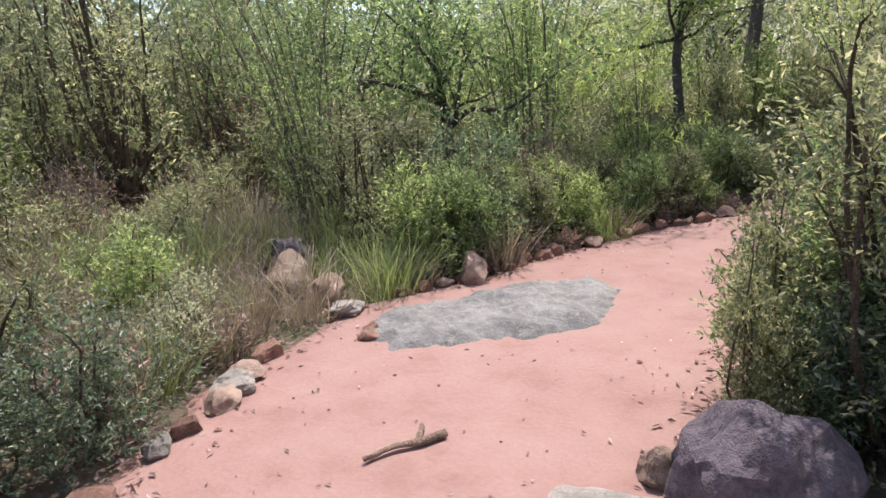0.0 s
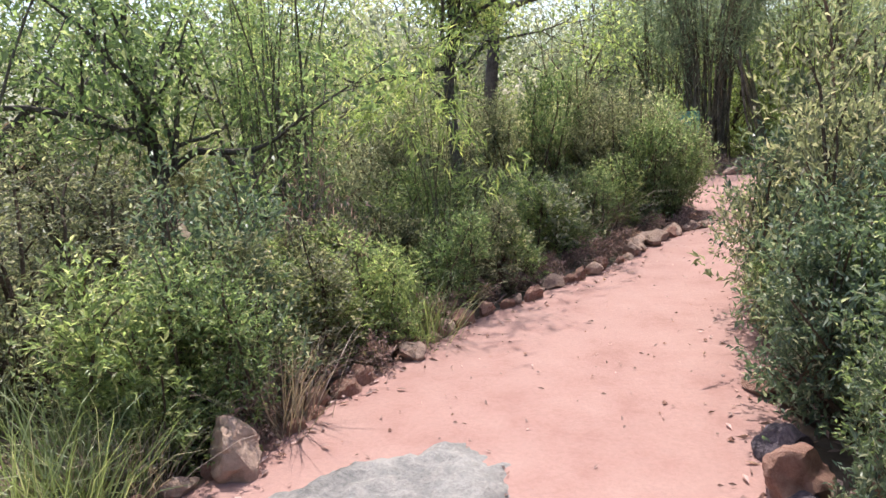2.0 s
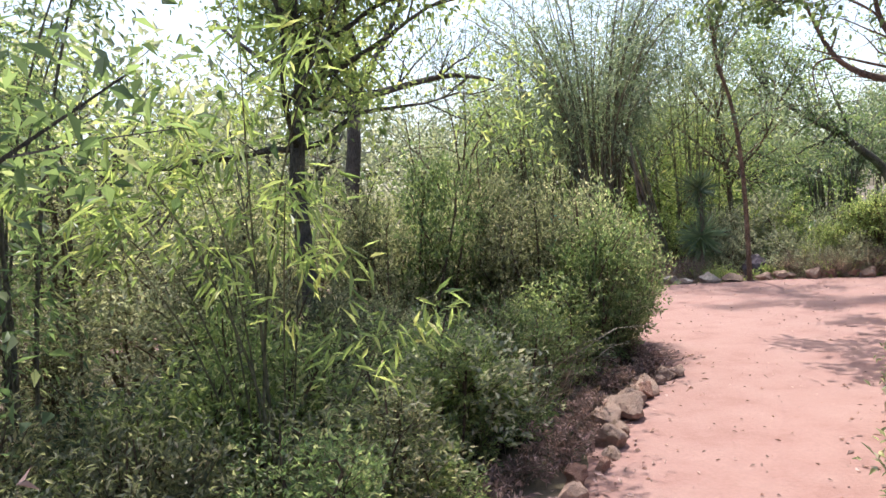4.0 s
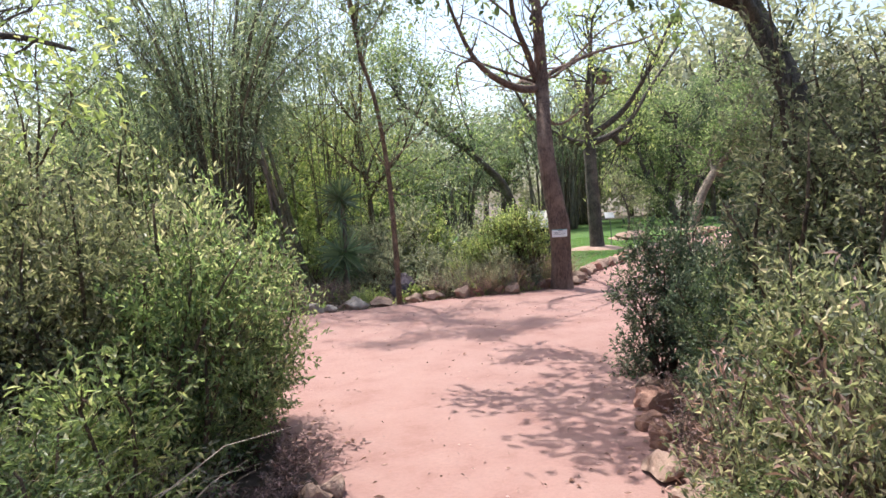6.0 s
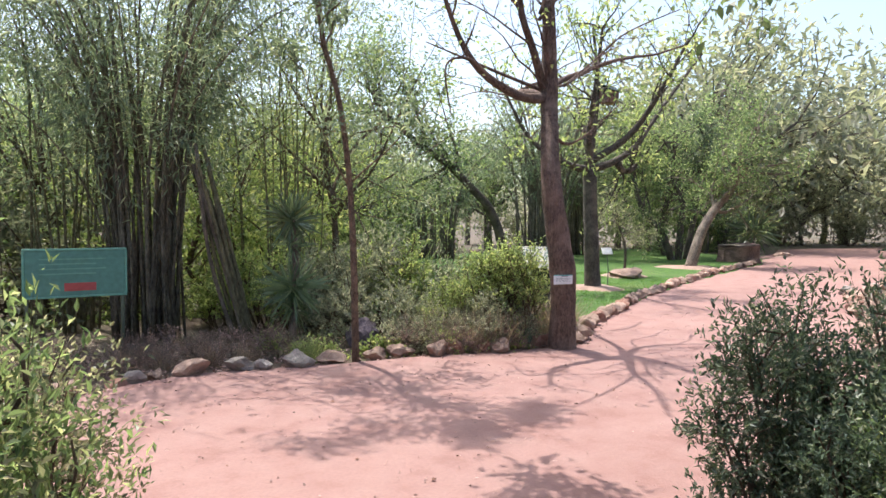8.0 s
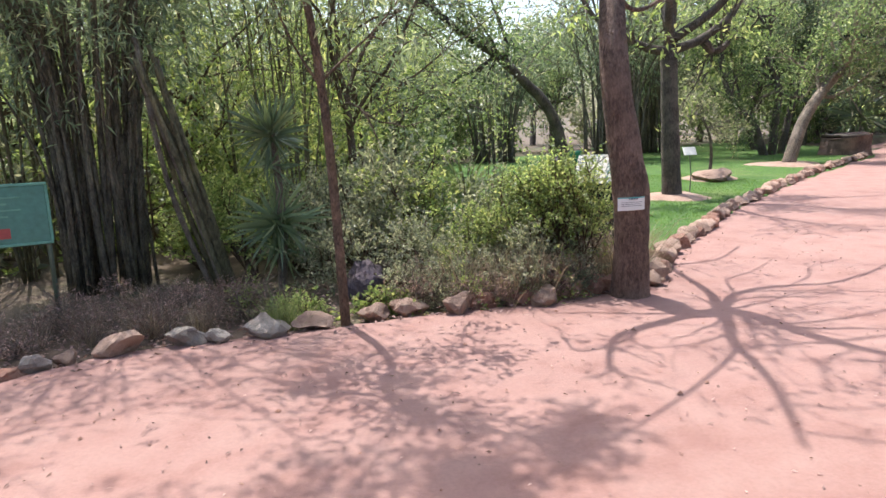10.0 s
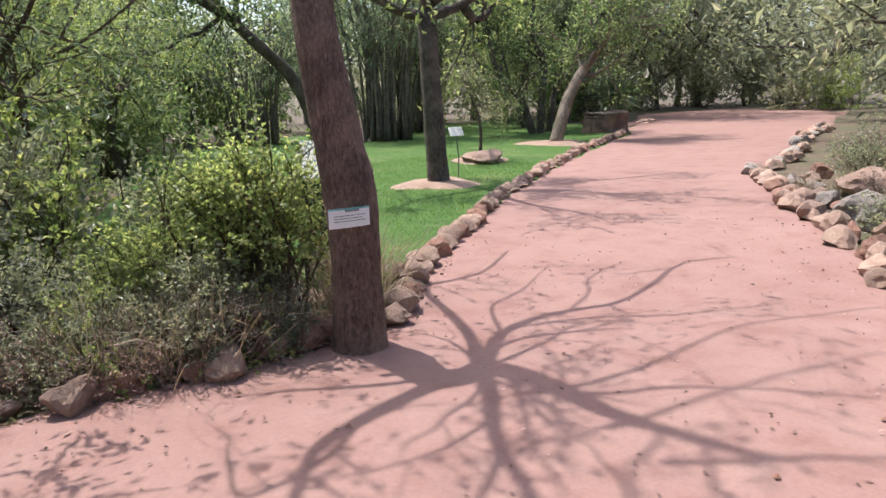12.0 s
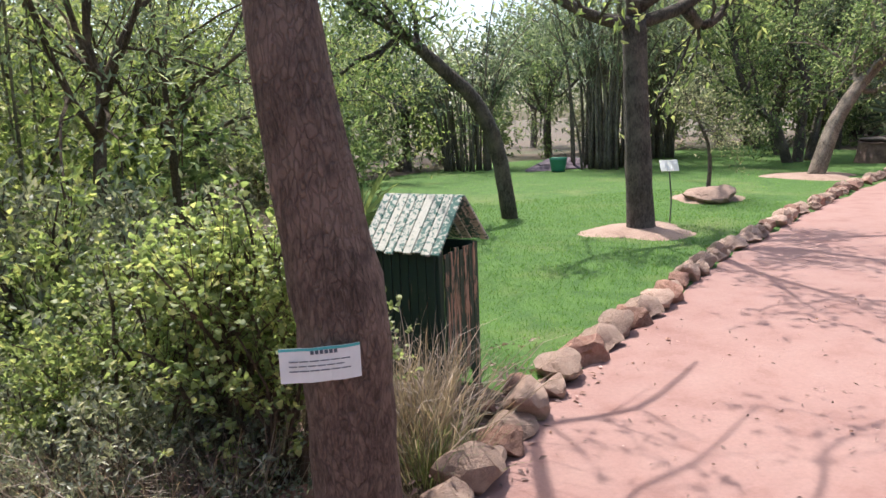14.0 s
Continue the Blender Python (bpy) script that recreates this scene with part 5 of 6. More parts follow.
def bamboo(x, y, seed, count, height, spread, label, r=0.022, bark="culm", leaf="bamboo", bend=1.0, sprays=14, low=0.35, ll=0.13, lw=0.02, stiff=2.9):
    """Upright crowded culms that arch over at the top and carry hanging sprays of narrow leaves."""
    rng = np.random.default_rng(seed)
    ob = thing("bamboo_clump", label, "bamboo", at=pose(x, y, -0.03))
    shapes = []
    t = np.linspace(0, 1, 13)
    for k in range(6):
        h = height * rng.uniform(0.75, 1.1)
        out = bend * rng.uniform(0.1, 0.8)
        line = np.stack([out * height * 0.5 * t**stiff, rng.normal(0, 0.03) * t * height, h * (t - 0.2 * out * t**4)], 1)
        b = Buf()
        b.tube(line, np.interp(t, [0, 1], [r, r * 0.25]) * (1 + 0.12 * (np.arange(13) % 2)), 6)
        shapes.append((b.mesh("culm", BARK[bark], True), line))
    foliage, twigs = Buf(), Buf()
    per = 13
    for k in range(count):
        me, line = shapes[k % 6]
        a, rr = rng.uniform(0, 2 * math.pi), spread * math.sqrt(rng.random())
        s = rng.uniform(0.75, 1.15)
        culm = part("culm", me, None, ob)
        culm.matrix_basis = Matrix.LocRotScale((rr * math.cos(a), rr * math.sin(a), 0), Euler((rng.normal(0, 0.04), rng.normal(0, 0.04), a + rng.normal(0, 0.7))), (s, s, s))
        m = np.array(culm.matrix_basis)
        w = line @ m[:3, :3].T + m[:3, 3]
        i = 12 * (low + (1 - low) * rng.random(sprays) ** 0.8)
        j = np.minimum(i.astype(int), 11)
        p = w[j] + (w[j + 1] - w[j]) * (i - j)[:, None]
        d = rng.normal(0, 1, (sprays, 3)) * (1, 1, 0.35) + (0.5 * math.cos(a), 0.5 * math.sin(a), 0.15)
        d /= np.linalg.norm(d, axis=1, keepdims=True)
        q = p + d * (rng.uniform(0.06, 0.13, sprays) * height)[:, None]
        twigs.cones(p, q, max(0.002, r * 0.15))
        u = rng.uniform(0.15, 1.1, (sprays, per, 1))
        pos = (p[:, None] + (q - p)[:, None] * u - np.array([0, 0, 0.16]) * u**2 * height / 6).reshape(-1, 3) + rng.normal(0, 0.012 * height, (sprays * per, 3))
        way = np.repeat(d, per, 0) * 0.6 + rng.normal(0, 0.6, (sprays * per, 3)) - (0, 0, 0.5)
        foliage.leaves(rng, pos, way, rng.uniform(0.6, 1.2, len(pos)) * ll, lw, 0.15)
    tagged(part("side_twig", twigs, BARK["culm"], ob), "thin side twigs", kind="stuff")
    part("foliage", foliage, LEAF[leaf], ob)
    return ob


bamboo(2.45, 14.75, 71, 62, 7.2, 0.45, "dense tall bamboo clump with dark crowded culms", 0.026, "culm_dark", sprays=21, low=0.42, bend=1.1, ll=0.15, lw=0.024)
bamboo(1.4, 15.9, 72, 15, 6.4, 0.5, "looser bamboo clump beside a dense one", 0.02, "culm", sprays=8, low=0.25, bend=1.1, ll=0.15, lw=0.024)
bamboo(4.6, 16.2, 73, 22, 5.6, 0.7, "thin light-green bamboo behind spiky plants", 0.016, "culm", "lime", 0.9, 10, 0.2)
bamboo(18.2, 28.6, 74, 70, 7.5, 1.0, "dense dark bamboo clump at the lawn's end", 0.05, "culm_dark", sprays=7, low=0.5, ll=0.25, lw=0.05)
bamboo(21.8, 31.5, 75, 50, 7.0, 0.9, "dark bamboo clump behind the lawn", 0.05, "culm_dark", sprays=6, low=0.45, ll=0.25, lw=0.05)
bamboo(14.5, 31.0, 76, 36, 5.0, 0.8, "small dark bamboo clump behind the lawn", 0.045, "culm_dark", sprays=6, low=0.4, ll=0.25, lw=0.05)
bamboo(-3.0, 0.1, 77, 18, 3.4, 0.32, "many-stemmed feathery green bush with dark stems", 0.0125, "culm_dark", "green", 1.25, 34, 0.2, 0.06, 0.014, 1.7)
bamboo(-0.62, 2.95, 78, 11, 2.3, 0.16, "young bamboo with arching yellow-green leaves", 0.007, "culm", "lime", 0.9, 6, 0.55, 0.12, 0.018, 2.1)
bamboo(-2.6, 3.6, 79, 24, 4.2, 0.4, "feathery green bush rising behind shrubs", 0.014, "culm_dark", "green", 0.9, 20, 0.25, 0.075, 0.018, 2.1)

# leaning bundle of old culms
rng = np.random.default_rng(81)
bundle = thing("bamboo_bundle", "leaning bundle of old grey bamboo culms", "bamboo", at=pose(3.6, 14.0, -0.03))
for k in range(9):
    b = Buf()
    o = rng.normal(0, 0.06, 3) * (1, 1, 0)
    b.tube(smooth_line([o, o + np.array([-0.3, 0.0, 1.2]) + rng.normal(0, 0.03, 3), o + np.array([-0.6, 0.0, 2.45]) + rng.normal(0, 0.08, 3)], 9), np.linspace(0.03, 0.022, 9) * (1 + 0.1 * (np.arange(9) % 2)), 7)
    part("culm", b, BARK["culm" if k % 3 else "deadwood"], bundle, smooth=True)


# ---- spiky plants ----


def spiky(x, y, heads, trunk_h, r, label, seed, leaf="spiky", name="spiky_palm"):
    rng = np.random.default_rng(seed)
    ob = thing(name, label, "plant", at=pose(x, y, -0.03))
    if trunk_h > 0.05:
        b = Buf()
        t = np.linspace(0, 1, 10)
        b.tube(np.stack([0.05 * np.sin(t * 3), 0 * t, trunk_h * t], 1), np.linspace(0.05, 0.035, 10) * (1 + 0.15 * (np.arange(10) % 2)), 8)
        part("trunk", b, BARK["deadwood"], ob)
    for z, size, count in heads:
        b = Buf()
        way = rng.normal(0, 1, (count, 3)) + (0, 0, 0.25)
        way /= np.linalg.norm(way, axis=1, keepdims=True)
        b.blades(rng, np.array([0.04 * math.sin(3), 0, z]) + way * 0.03 + rng.normal(0, 0.03, (count, 3)), way, rng.uniform(0.7, 1.1, count) * size, 0.026 * size / 0.45, 0.15)
        part("rosette", b, LEAF[leaf], ob)
    return ob


spiky(4.15, 13.75, [(1.62, 0.5, 130), (1.3, 0.34, 50), (0.72, 0.55, 150), (0.45, 0.4, 60)], 1.65, 0.05, "tall spiky plant with two dark green leaf rosettes", 91)
spiky(8.6, 19.5, [(0.25, 1.1, 60)], 0.2, 0.05, "pale spiky rosette plant behind the lawn", 92, "grass")
spiky(6.55, 13.5, [(0.2, 0.85, 80)], 0.15, 0.05, "yellow-green spiky rosette among shrubs", 93, "grass")
spiky(33.0, 30.5, [(1.2, 2.0, 70)], 1.2, 0.2, "small palm with arching fronds near the path's end", 94)
spiky(36.5, 33.5, [(1.2, 2.0, 70)], 1.2, 0.2, "small palm with arching fronds near the path's end", 95)

# ---- wild grasses ----


def tuft_mesh(seed, count, h, spread, leaf, width=0.006, bend=0.6):
    rng = np.random.default_rng(seed)
    b = Buf()
    pos = rng.normal(0, spread, (count, 3)) * (1, 1, 0)
    way = pos * 1.5 + rng.normal(0, 0.22, (count, 3)) + (0, 0, 1)
    b.blades(rng, pos, way, rng.uniform(0.5, 1.1, count) * h, width, rng.uniform(0.2, 1.2, count) * bend)
    return b.mesh("grass_tuft", LEAF[leaf])


TUFTS = {k: [tuft_mesh(300 + 10 * i + s, 150, 1.0, 0.11, k, 0.007) for s in range(3)] for i, k in enumerate(("straw", "grass"))}
TUFT_WORDS = {"straw": "dry straw-coloured grass tuft", "grass": "green arching grass tuft"}
rg = random.Random(33)


def tufts(kind, spots, h, where, group):
    for x, y in spots:
        if inside_by(OUTLINE, [x], [y])[0] > -0.05:
            continue
        ob = new("grass_tuft", rg.choice(TUFTS[kind]))
        s = h * rg.uniform(0.75, 1.2)
        ob.matrix_basis = Matrix.LocRotScale((x, y, -0.03), Euler((0, 0, rg.uniform(0, 6.3))), (s * 1.1, s * 1.1, s))
        tagged(ob, TUFT_WORDS[kind] + " " + where, "grass", group)


def strewn(n, x0, x1, y0, y1, seed):
    r = random.Random(seed)
    return [(r.uniform(x0, x1), r.uniform(y0, y1)) for _ in range(n)]


tufts("straw", strewn(9, -3.8, -2.0, -2.6, 0.0, 1), 0.72, "in the wild verge", "wild grass by the first stretch")
tufts("grass", strewn(18, -4.2, -1.9, -2.4, 0.6, 2), 0.8, "in the wild verge", "wild grass by the first stretch")
tufts("straw", strewn(10, -6.5, -3.5, -2.5, 2.0, 3), 0.95, "in the wild verge", "wild grass by the first stretch")
tufts("grass", [(-0.95, -0.85), (-1.1, -0.5), (-1.0, -1.0), (-1.3, -0.7), (-0.3, 1.5), (-1.45, -1.15)], 0.62, "behind the stone edging", "grass at the path's edge")
tufts("straw", [(-1.15, -0.75), (-0.9, -0.6), (-0.6, 0.1), (-0.55, -0.1), (-0.1, 1.7), (0.3, 2.7)], 0.55, "behind the stone edging", "grass at the path's edge")
tufts("straw", [(-0.75, -3.3), (-1.0, -2.9), (-0.95, -2.5), (-1.2, -2.1), (-1.3, -3.2), (-1.45, -2.6), (-1.5, -1.8), (-1.1, -1.7), (-1.7, -2.3), (-1.8, -3.0), (-1.1, -2.6), (-1.25, -2.9)], 0.6, "among low shrubs", "grass at the path's edge")
tufts("grass", [(-0.85, -3.0), (-1.15, -2.4), (-1.4, -2.9), (-1.6, -2.0)], 0.5, "among low shrubs", "grass at the path's edge")
tufts("straw", [(0.2, 4.4), (0.05, 4.1), (0.45, 4.7), (0.5, 5.3), (0.75, 5.6), (-0.1, 5.5), (0.3, 5.6)], 0.75, "fallen over inside the hedge", "dry grass in the hedge")
tufts("straw", [(6.55, 12.1), (6.35, 12.12), (6.1, 12.15), (5.85, 12.2), (6.2, 12.3), (6.45, 12.3), (5.6, 12.25), (6.7, 12.2), (6.0, 12.05), (6.25, 12.02)], 0.62, "beside the tree", "dry grass beside the tree")
tufts("straw", [(6.3, 12.5), (6.5, 12.6), (6.0, 12.6), (6.2, 12.75), (5.7, 12.6), (6.7, 12.75), (6.1, 12.95), (6.9, 12.85)], 0.62, "beside the tree", "dry grass beside the tree")
tufts("straw", [(7.55, 12.55), (7.65, 12.75), (7.5, 12.4), (7.75, 12.9), (7.45, 12.7)], 0.72, "beside the wooden shelter", "dry grass beside the tree")
tufts("grass", [(7.5, 12.25), (7.6, 12.45), (3.9, 12.35), (4.0, 12.25), (6.9, 13.1), (7.05, 13.4), (6.8, 13.5)], 0.42, "beside the path", "green grass at the far edge")
tufts("straw", strewn(14, 0.6, 3.6, 12.3, 13.6, 5), 0.35, "below the bamboo", "dry grass below the bamboo")
tufts("straw", strewn(14, 11.8, 18.5, 10.2, 13.4, 6), 0.55, "in the raised rock bed", "dry grass in the rock bed")
tufts("straw", [(0.0, 4.9), (-0.2, 5.0), (0.2, 4.7), (-0.5, 4.9), (0.35, 5.2)], 0.8, "fallen over inside the hedge", "dry grass in the hedge")

# ---- loose rocks and the slab ----


def rock(x, y, size, seed, kind, label, flat=0.75, z=0.0, turn=0.0, stretch=1.0, rough=0.3, planes=10):
    me = stone_mesh("boulder", seed, STONE[kind], 4, rough, flat, planes)
    ob = new("boulder", me)
    ob.matrix_basis = Matrix.LocRotScale((x, y, z), Euler((0, 0, turn)), (size * stretch, size, size))
    return tagged(ob, label, "rock")


rock(2.15, -2.34, 0.56, 5, "violet", "large violet-grey boulder beside the hedge", 0.92, 0.1, 0.5, 1.12, 0.3, 1)
rock(1.8, -2.36, 0.22, 6, "pink", "pinkish rock leaning on a boulder", 0.9, 0.06)
rock(1.66, -2.68, 0.3, 7, "grey", "flat pale rock set in the path", 0.3, 0.0, 0.5, 1.7)
rock(-0.5, -2.74, 0.26, 8, "grey", "flat grey-green border stone", 0.5, 0.04, 0.9, 1.3)
rock(-1.36, -1.28, 0.3, 9, "pink", "rounded tan boulder in the verge", 0.85, 0.1)
rock(-1.9, -1.2, 0.48, 10, "pink", "tan boulder behind a smaller one", 0.8, 0.15)
rock(-2.25, -0.92, 0.5, 11, "violet", "violet-grey boulder in wild grass", 0.8, 0.2)
rock(-1.0, -1.42, 0.34, 12, "grey", "low grey stone at the path's edge", 0.5, 0.03)
rock(-0.62, -0.32, 0.34, 33, "pink", "upright grey-white edging stone", 1.1, 0.1)
rock(-0.42, -1.72, 0.24, 14, "red", "reddish stone at the slab's edge", 0.6, 0.03)
rock(1.72, -0.12, 0.3, 15, "red", "reddish rock below the hedge", 0.9, 0.08)
rock(4.82, 12.88, 0.45, 16, "violet", "dark violet-brown boulder behind herbs", 0.95, 0.15)
rock(6.83, 12.1, 0.42, 17, "red", "low red laterite block at the tree's foot", 0.8, 0.05, 0.4, 1.5)
rock(6.2, 11.85, 0.3, 18, "pink", "pale angular stone in the edging", 0.8, 0.07)
rock(7.02, 12.0, 0.34, 19, "red", "red laterite lump against the tree trunk", 0.7, 0.05)
rock(15.2, 19.9, 1.0, 20, "pink", "flat pale boulder on the lawn", 0.45, 0.1, 0.3, 1.3)
rock(17.0, 29.3, 1.6, 21, "violet", "dark rock below the bamboo", 0.4, 0.1, 0.2, 1.8)
rock(30.9, 27.0, 0.9, 22, "pink", "pale flat stone on the path", 0.35, 0.05, 0.6, 1.6)
rock(13.4, 11.2, 0.8, 23, "grey", "grey boulder in the raised bed", 0.6, 0.15)
rock(15.6, 12.2, 0.9, 24, "pink", "pale boulder in the raised bed", 0.5, 0.15)

SLAB = np.array([(-0.62, -1.4), (-0.5, -1.78), (-0.14, -1.84), (0.12, -1.62), (0.38, -1.36), (0.6, -1.2), (0.72, -0.8), (0.66, -0.45), (0.55, -0.1), (0.25, -0.04), (0.0, -0.16), (-0.3, -0.55), (-0.48, -0.95)])


def slab_height(x, y):
    d = inside_by(SLAB, x, y) + ripple(x, y, 4.0, 2.0) * 0.06
    rough = ripple(x, y, 3.0, 9.0) * 0.04 + ripple(x, y, 11.0, 4.0) * 0.022
    step = np.clip((ripple(x, y, 1.6, 6.0) - 0.05) * 2.5, 0, 1) * 0.035
    return np.clip(d * 0.5, -0.08, 0.045) + 0.01 + rough + step


slab = sheet("rock_slab", np.arange(-0.95, 1.0, 0.03), np.arange(-2.1, 0.2, 0.03), slab_height, STONE["slab"], lambda x, y: inside_by(SLAB, x, y) > -0.16)
tagged(slab, "low grey-white rock slab bedded in the path", "rock")

# stick on the path
stick = Buf()
rng = np.random.default_rng(97)
stick.tube(smooth_line([(0.72, -2.93, 0.03), (0.76, -2.78, 0.035), (0.83, -2.68, 0.03), (0.87, -2.56, 0.03)], 10), np.linspace(0.013, 0.02, 10), 8, 0.16, rng)
stick.tube(smooth_line([(0.82, -2.7, 0.03), (0.78, -2.62, 0.045), (0.74, -2.57, 0.04)], 6), np.linspace(0.018, 0.012, 6), 7, 0.16, rng)
ob = new("stick", stick.mesh("stick", BARK["tan"], True))
tagged(ob, "forked dry stick lying on the path", "stick")

# ---- wooden shelter ----
shelter = thing("wooden_shelter", "small green slatted hutch with flaking paint and gable roof", "hutch", at=pose(7.86, 13.39, 0, 0, 0, 131))
LX, LY, EAVE, RIDGE = 0.42, 0.42, 0.9, 1.19


def slab_part(name, lo, hi, mat, parent, m=None, label=""):
    b = Buf()
    b.box(lo, hi)
    me = b.mesh(name, mat)
    bm = bmesh.new()
    bm.from_mesh(me)
    bmesh.ops.bevel(bm, geom=bm.edges[:], offset=min(0.004, 0.2 * min(abs(h - l) for l, h in zip(lo, hi))), segments=1, affect="EDGES")
    bm.to_mesh(me)
    bm.free()
    ob = part(name, me, None, parent, label)
    if m is not None:
        ob.matrix_basis = m
    return ob


rh = random.Random(55)
for sx in (-1, 1):
    for sy in (-1, 1):
        slab_part("post", (sx * LX / 2 - 0.022, sy * LY / 2 - 0.022, -0.03), (sx * LX / 2 + 0.022, sy * LY / 2 + 0.022, EAVE), WOOD["frame"], shelter)
slab_part("floor_board", (-LX / 2, -LY / 2, 0.13), (LX / 2, LY / 2, 0.155), WOOD["frame"], shelter)
for side in (-1, 1):
    for k in range(7):
        y0 = -LY / 2 + 0.015 + k * (LY - 0.03) / 7
        slab_part("wall_slat", (side * (LX / 2 + 0.024), y0 + 0.003, 0.12 + rh.uniform(-0.02, 0.03)), (side * (LX / 2 + 0.024) + side * 0.014, y0 + (LY - 0.03) / 7 - 0.003, EAVE + rh.uniform(-0.03, 0.01)), WOOD["wall"], shelter)
    for k in range(7):
        x0 = -LX / 2 + k * LX / 7
        slab_part("wall_slat", (x0 + 0.003, side * (LY / 2 + 0.024), 0.14 + rh.uniform(-0.02, 0.02)), (x0 + LX / 7 - 0.003, side * (LY / 2 + 0.024) + side * 0.013, EAVE), WOOD["frame"], shelter)
    slab_part("rail", (-LX / 2, side * (LY / 2 + 0.018) - 0.012, EAVE - 0.05), (LX / 2, side * (LY / 2 + 0.018) + 0.012, EAVE), WOOD["frame"], shelter)
slope = math.atan2(RIDGE - EAVE, LY / 2 + 0.07)
run = math.hypot(RIDGE - EAVE, LY / 2 + 0.07) + 0.02
for side in (-1, 1):
    for k in range(9):
        w = (LX + 0.14) / 9
        x0 = -(LX + 0.14) / 2 + k * w
        m = Matrix.Translation((0, 0, RIDGE + 0.01)) @ Matrix.Rotation(-side * slope, 4, "X")
        y0, y1 = (0.0, run + rh.uniform(-0.015, 0.02)) if side > 0 else (-run - rh.uniform(-0.015, 0.02), 0.0)
        slab_part("roof_slat", (x0 + 0.002, y0, rh.uniform(0, 0.006)), (x0 + w - 0.002, y1, 0.018), WOOD["roof"], shelter, m)
slab_part("ridge_beam", (-LX / 2 - 0.06, -0.015, RIDGE - 0.045), (LX / 2 + 0.06, 0.015, RIDGE - 0.006), WOOD["frame"], shelter)

# ---- sign, plaque, birdhouses, stump, bucket ----
sign = thing("sign_board", "green framed notice board with a red panel", "sign", at=pose(1.62, 13.35, 0, 0, 0, 8))
slab_part("panel", (-0.5, -0.012, 0.74), (0.5, 0.012, 1.24), SIGN_GREEN, sign)
slab_part("red_field", (-0.12, -0.017, 0.79), (0.2, -0.0125, 0.88), SIGN_RED, sign, None, "faded red printed field")
for k in range(4):
    slab_part("printed_line", (-0.36, -0.0165, 1.14 - k * 0.055), (0.3 - 0.1 * (k % 2), -0.0125, 1.155 - k * 0.055), SIGN_TRIM, sign)
for lo, hi in (((-0.52, -0.02, 1.24), (0.52, 0.02, 1.265)), ((-0.52, -0.02, 0.715), (0.52, 0.02, 0.74)), ((-0.525, -0.02, 0.74), (-0.5, 0.02, 1.24)), ((0.5, -0.02, 0.74), (0.525, 0.02, 1.24))):
    slab_part("frame_bar", lo, hi, SIGN_TRIM, sign)
for sx in (-0.48, 0.48):
    b = Buf()
    b.tube([(sx, 0.035, -0.1), (sx, 0.035, 0.6), (sx, 0.035, 1.2)], 0.02, 10)
    part("post", b, METAL_POST, sign, smooth=True)

plaque = thing("plaque", "small white tilted plant label on a thin stake", "sign", at=pose(12.95, 18.0, 0, 0, 0, -20))
b = Buf()
b.tube([(0, 0, -0.05), (0.02, 0, 0.4), (-0.02, 0, 0.85)], 0.012, 6)
part("stake", b, METAL_POST, plaque)
slab_part("plate", (-0.13, -0.1, -0.006), (0.13, 0.1, 0.006), PALE_ROCK, plaque, pose(-0.02, 0, 0.88, 50, 0, 0))


def birdhouse(x, y, z, s, turn, label):
    ob = thing("birdhouse", label, "birdhouse", "nest boxes in the trees", pose(x, y, z, 0, 0, turn))
    slab_part("body", (-0.5 * s, -0.4 * s, 0), (0.5 * s, 0.4 * s, 0.8 * s), WOOD["box"], ob)
    m = Matrix.Translation((0, 0, 1.12 * s))
    for side in (-1, 1):
        y0, y1 = (0, 0.66 * s) if side > 0 else (-0.66 * s, 0)
        slab_part("roof_board", (-0.6 * s, y0, -0.03 * s), (0.6 * s, y1, 0.03 * s), WOOD["frame"], ob, m @ Matrix.Rotation(-side * 0.6, 4, "X"))
    b = Buf()
    a = np.linspace(0, 2 * math.pi, 14, endpoint=False)
    b.add([(0.13 * s * math.cos(t), -0.402 * s - 0.003, 0.5 * s + 0.13 * s * math.sin(t)) for t in a], [tuple(range(14))])
    part("entrance_hole", b, HOLE, ob)
    return ob


birdhouse(12.55, 17.55, 4.35, 0.36, 15, "weathered wooden birdhouse in the forked tree")
birdhouse(22.35, 22.2, 3.15, 0.62, 25, "reddish wooden birdhouse on a leaning tree")

rng = np.random.default_rng(99)
stump = thing("tree_stump", "wide dark cut tree stump at the lawn's end", "stump", at=pose(24.75, 24.3, 0))
b = Buf()
b.tube([(0, 0, -0.05), (0, 0, 0.2), (0.02, 0, 0.5), (0, 0, 0.68)], [0.86, 0.8, 0.77, 0.78], 22, 0.06, rng)
part("trunk_base", b, BARK["red"], stump)
b = Buf()
b.tube([(0, 0, 0.66), (0, 0, 0.7), (0, 0, 0.71)], [0.72, 0.72, 0.7], 22, 0.05, rng)
part("cut_face", b, BARK["deadwood"], stump, "pale sawn top")

bucket = thing("bucket", "small green plastic bucket on the lawn", "bucket", at=pose(16.4, 28.2, 0.03))
b = Buf()
t = np.linspace(0, 1, 6)
b.tube(np.stack([0 * t, 0 * t, 0.42 * t], 1), np.linspace(0.2, 0.27, 6), 18)
part("body", b, BUCKET, bucket, smooth=True)
b = Buf()
a = np.linspace(0, math.pi, 12)
b.tube(np.stack([0.27 * np.cos(a), 0 * a, 0.42 + 0.2 * np.sin(a)], 1), 0.008, 5)
part("handle", b, METAL_POST, bucket)

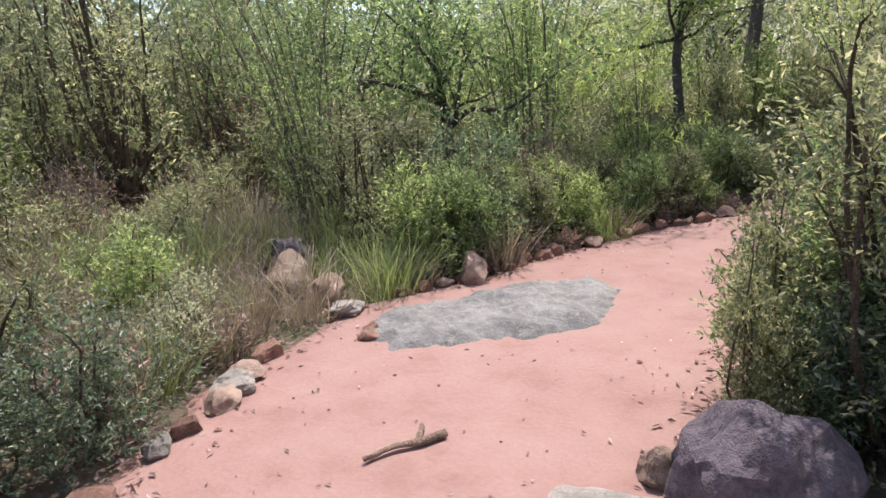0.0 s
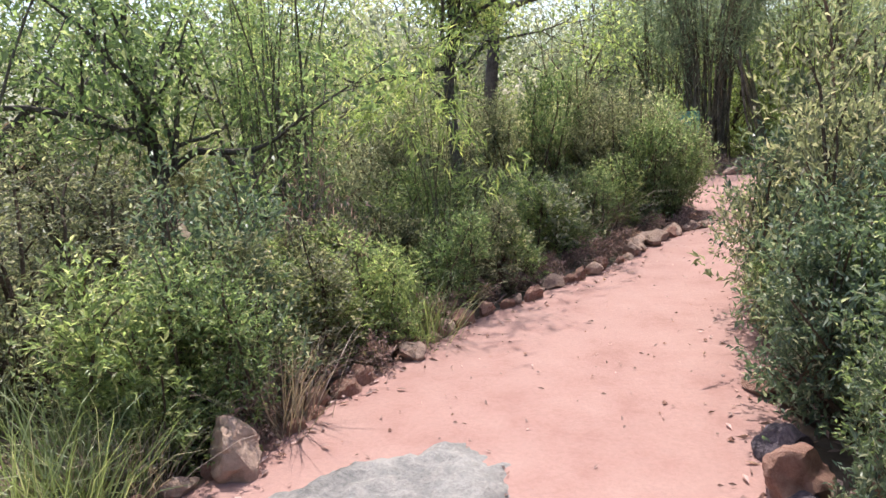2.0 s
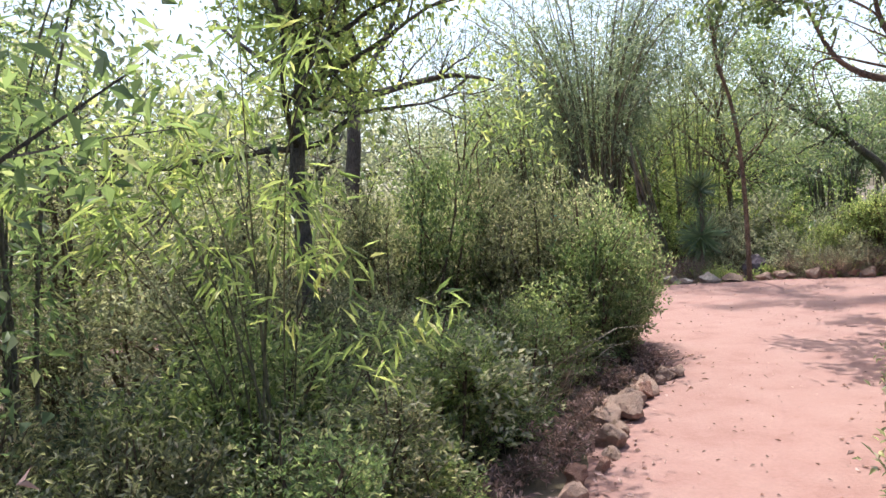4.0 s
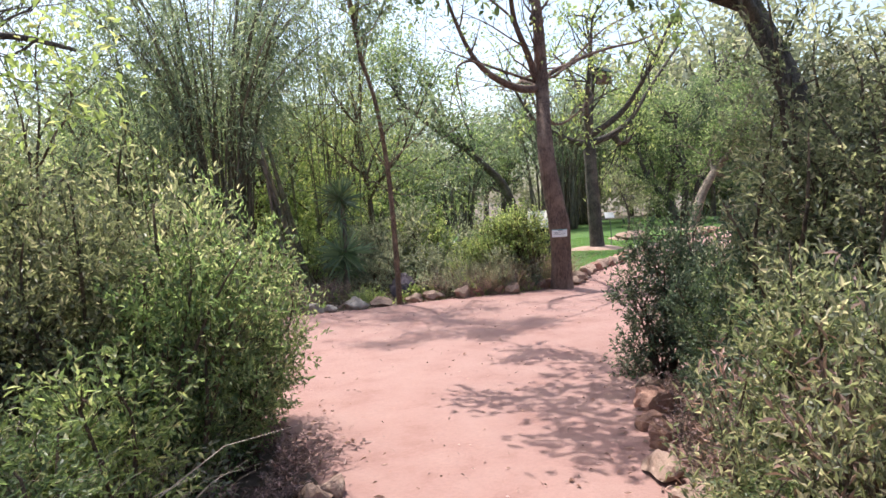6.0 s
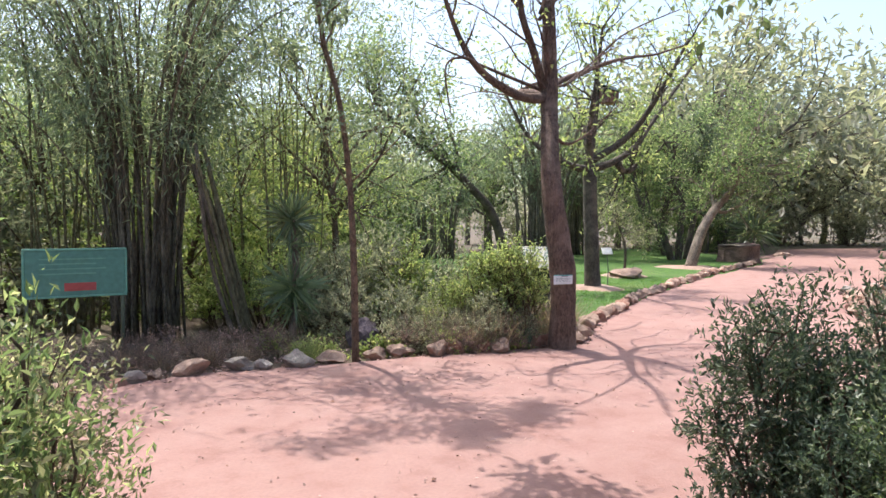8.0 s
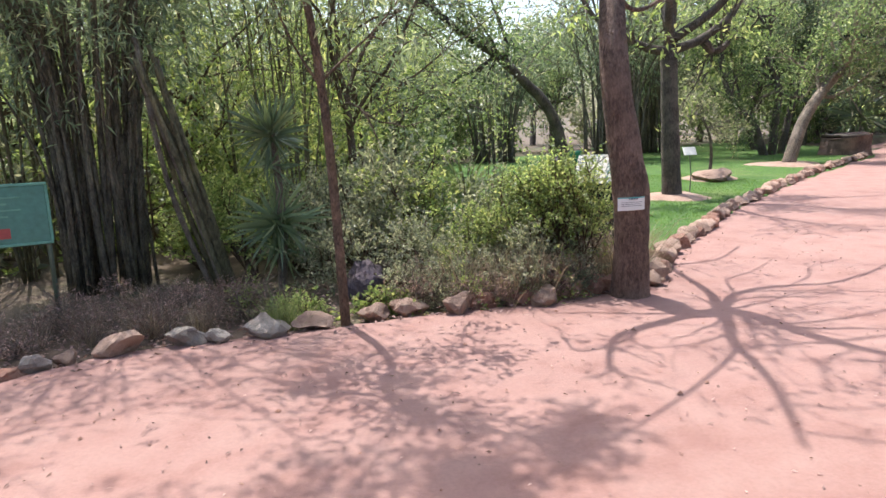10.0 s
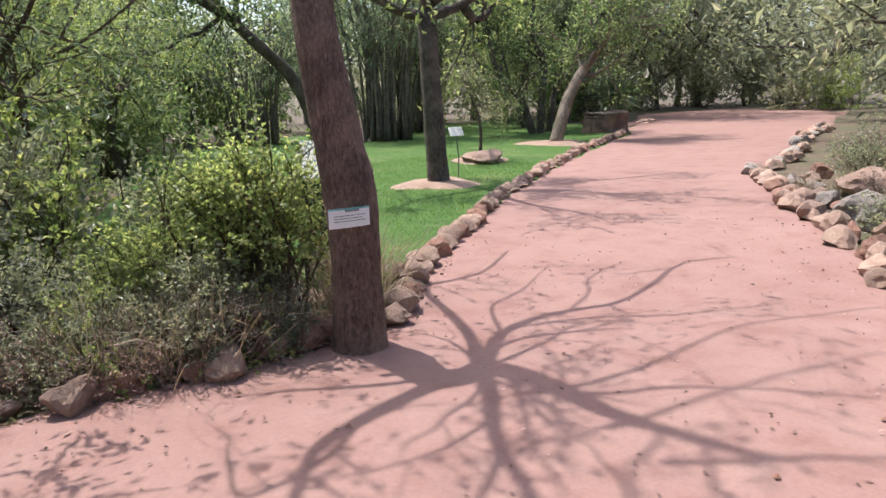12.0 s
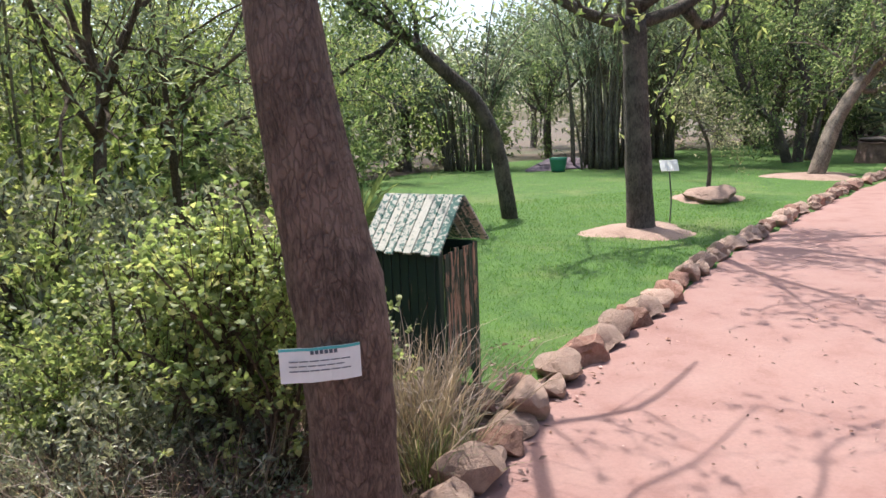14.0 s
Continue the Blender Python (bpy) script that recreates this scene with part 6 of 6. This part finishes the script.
# ---- ground cover ----
rng = np.random.default_rng(101)
b = Buf()
pts = np.concatenate([np.stack([rng.uniform(7.2, 16, 60000), rng.uniform(12.5, 22, 60000)], 1), np.stack([rng.uniform(7.2, 27, 50000), rng.uniform(14, 33, 50000)], 1)])
pts = pts[inside_by(LAWN, pts[:, 0], pts[:, 1]) > 0.05]
n = len(pts)
z = lawn_height(pts[:, 0], pts[:, 1]) - 0.004
w = rng.normal(0, 0.35, (n, 3)) + (0, 0, 1)
p = np.c_[pts, z]
s = np.cross(w, rng.normal(0, 1, (n, 3)))
s /= np.linalg.norm(s, axis=1, keepdims=True)
h = rng.uniform(0.015, 0.036, n)[:, None]
v = np.stack([p - s * 0.004, p + s * 0.004, p + w * h], 1).reshape(-1, 3)
b.add(v, np.arange(n * 3).reshape(-1, 3))
tagged(new("lawn_grass", b.mesh("lawn_grass", LEAF["lawn"])), "short green lawn grass blades", "grass", kind="stuff")


def litter(name, n, area, size, material, label, keep, seed):
    rng = np.random.default_rng(seed)
    x0, x1, y0, y1 = area
    q = np.stack([rng.uniform(x0, x1, n), rng.uniform(y0, y1, n)], 1)
    q = q[keep(q[:, 0], q[:, 1])]
    b = Buf()
    way = rng.normal(0, 1, (len(q), 3)) * (1, 1, 0.15)
    b.leaves(rng, np.c_[q, np.full(len(q), 0.014)], way, rng.uniform(0.5, 1.3, len(q)) * size, size * 0.4, 0.1)
    tagged(new(name, b.mesh(name, material)), label, "leaf litter", kind="stuff")


def near_edge(x, y):
    d = inside_by(OUTLINE, x, y)
    return (d > -1.6) & (d < 0.28 * np.random.default_rng(3).random(len(x)) ** 2 + 0.02)


litter("leaf_litter", 42000, (-2.5, 9, -4.5, 14), 0.06, LEAF["dry"], "dry brown leaf litter along the path's edges", near_edge, 103)
litter("path_leaves", 5000, (-1, 13, -4.5, 14), 0.035, LEAF["dry"], "few dry leaves scattered on the path", lambda x, y: inside_by(OUTLINE, x, y) > 0.1, 104)
rng = np.random.default_rng(107)
b = Buf()
q = np.stack([rng.uniform(-1.2, 13, 9000), rng.uniform(-4.5, 14, 9000)], 1)
d = inside_by(OUTLINE, q[:, 0], q[:, 1])
q = q[(d > 0.02) & (rng.random(9000) < np.clip(0.7 - d * 0.9, 0.1, 1))]
for x, y in q:
    r = 0.005 + 0.02 * rng.random() ** 4
    c = np.array([x, y, 0.012])
    v = np.array([(1, 0, 0), (0, 1, 0), (-1, 0, 0), (0, -1, 0), (0, 0, 0.7), (0, 0, -0.5)]) * r * rng.uniform(0.6, 1.2, (6, 1)) + c
    b.add(v, [(0, 1, 4), (1, 2, 4), (2, 3, 4), (3, 0, 4)])
tagged(new("path_pebbles", b.mesh("path_pebbles", STONE["red"])), "small reddish pebbles strewn on the path", "pebbles", kind="stuff")
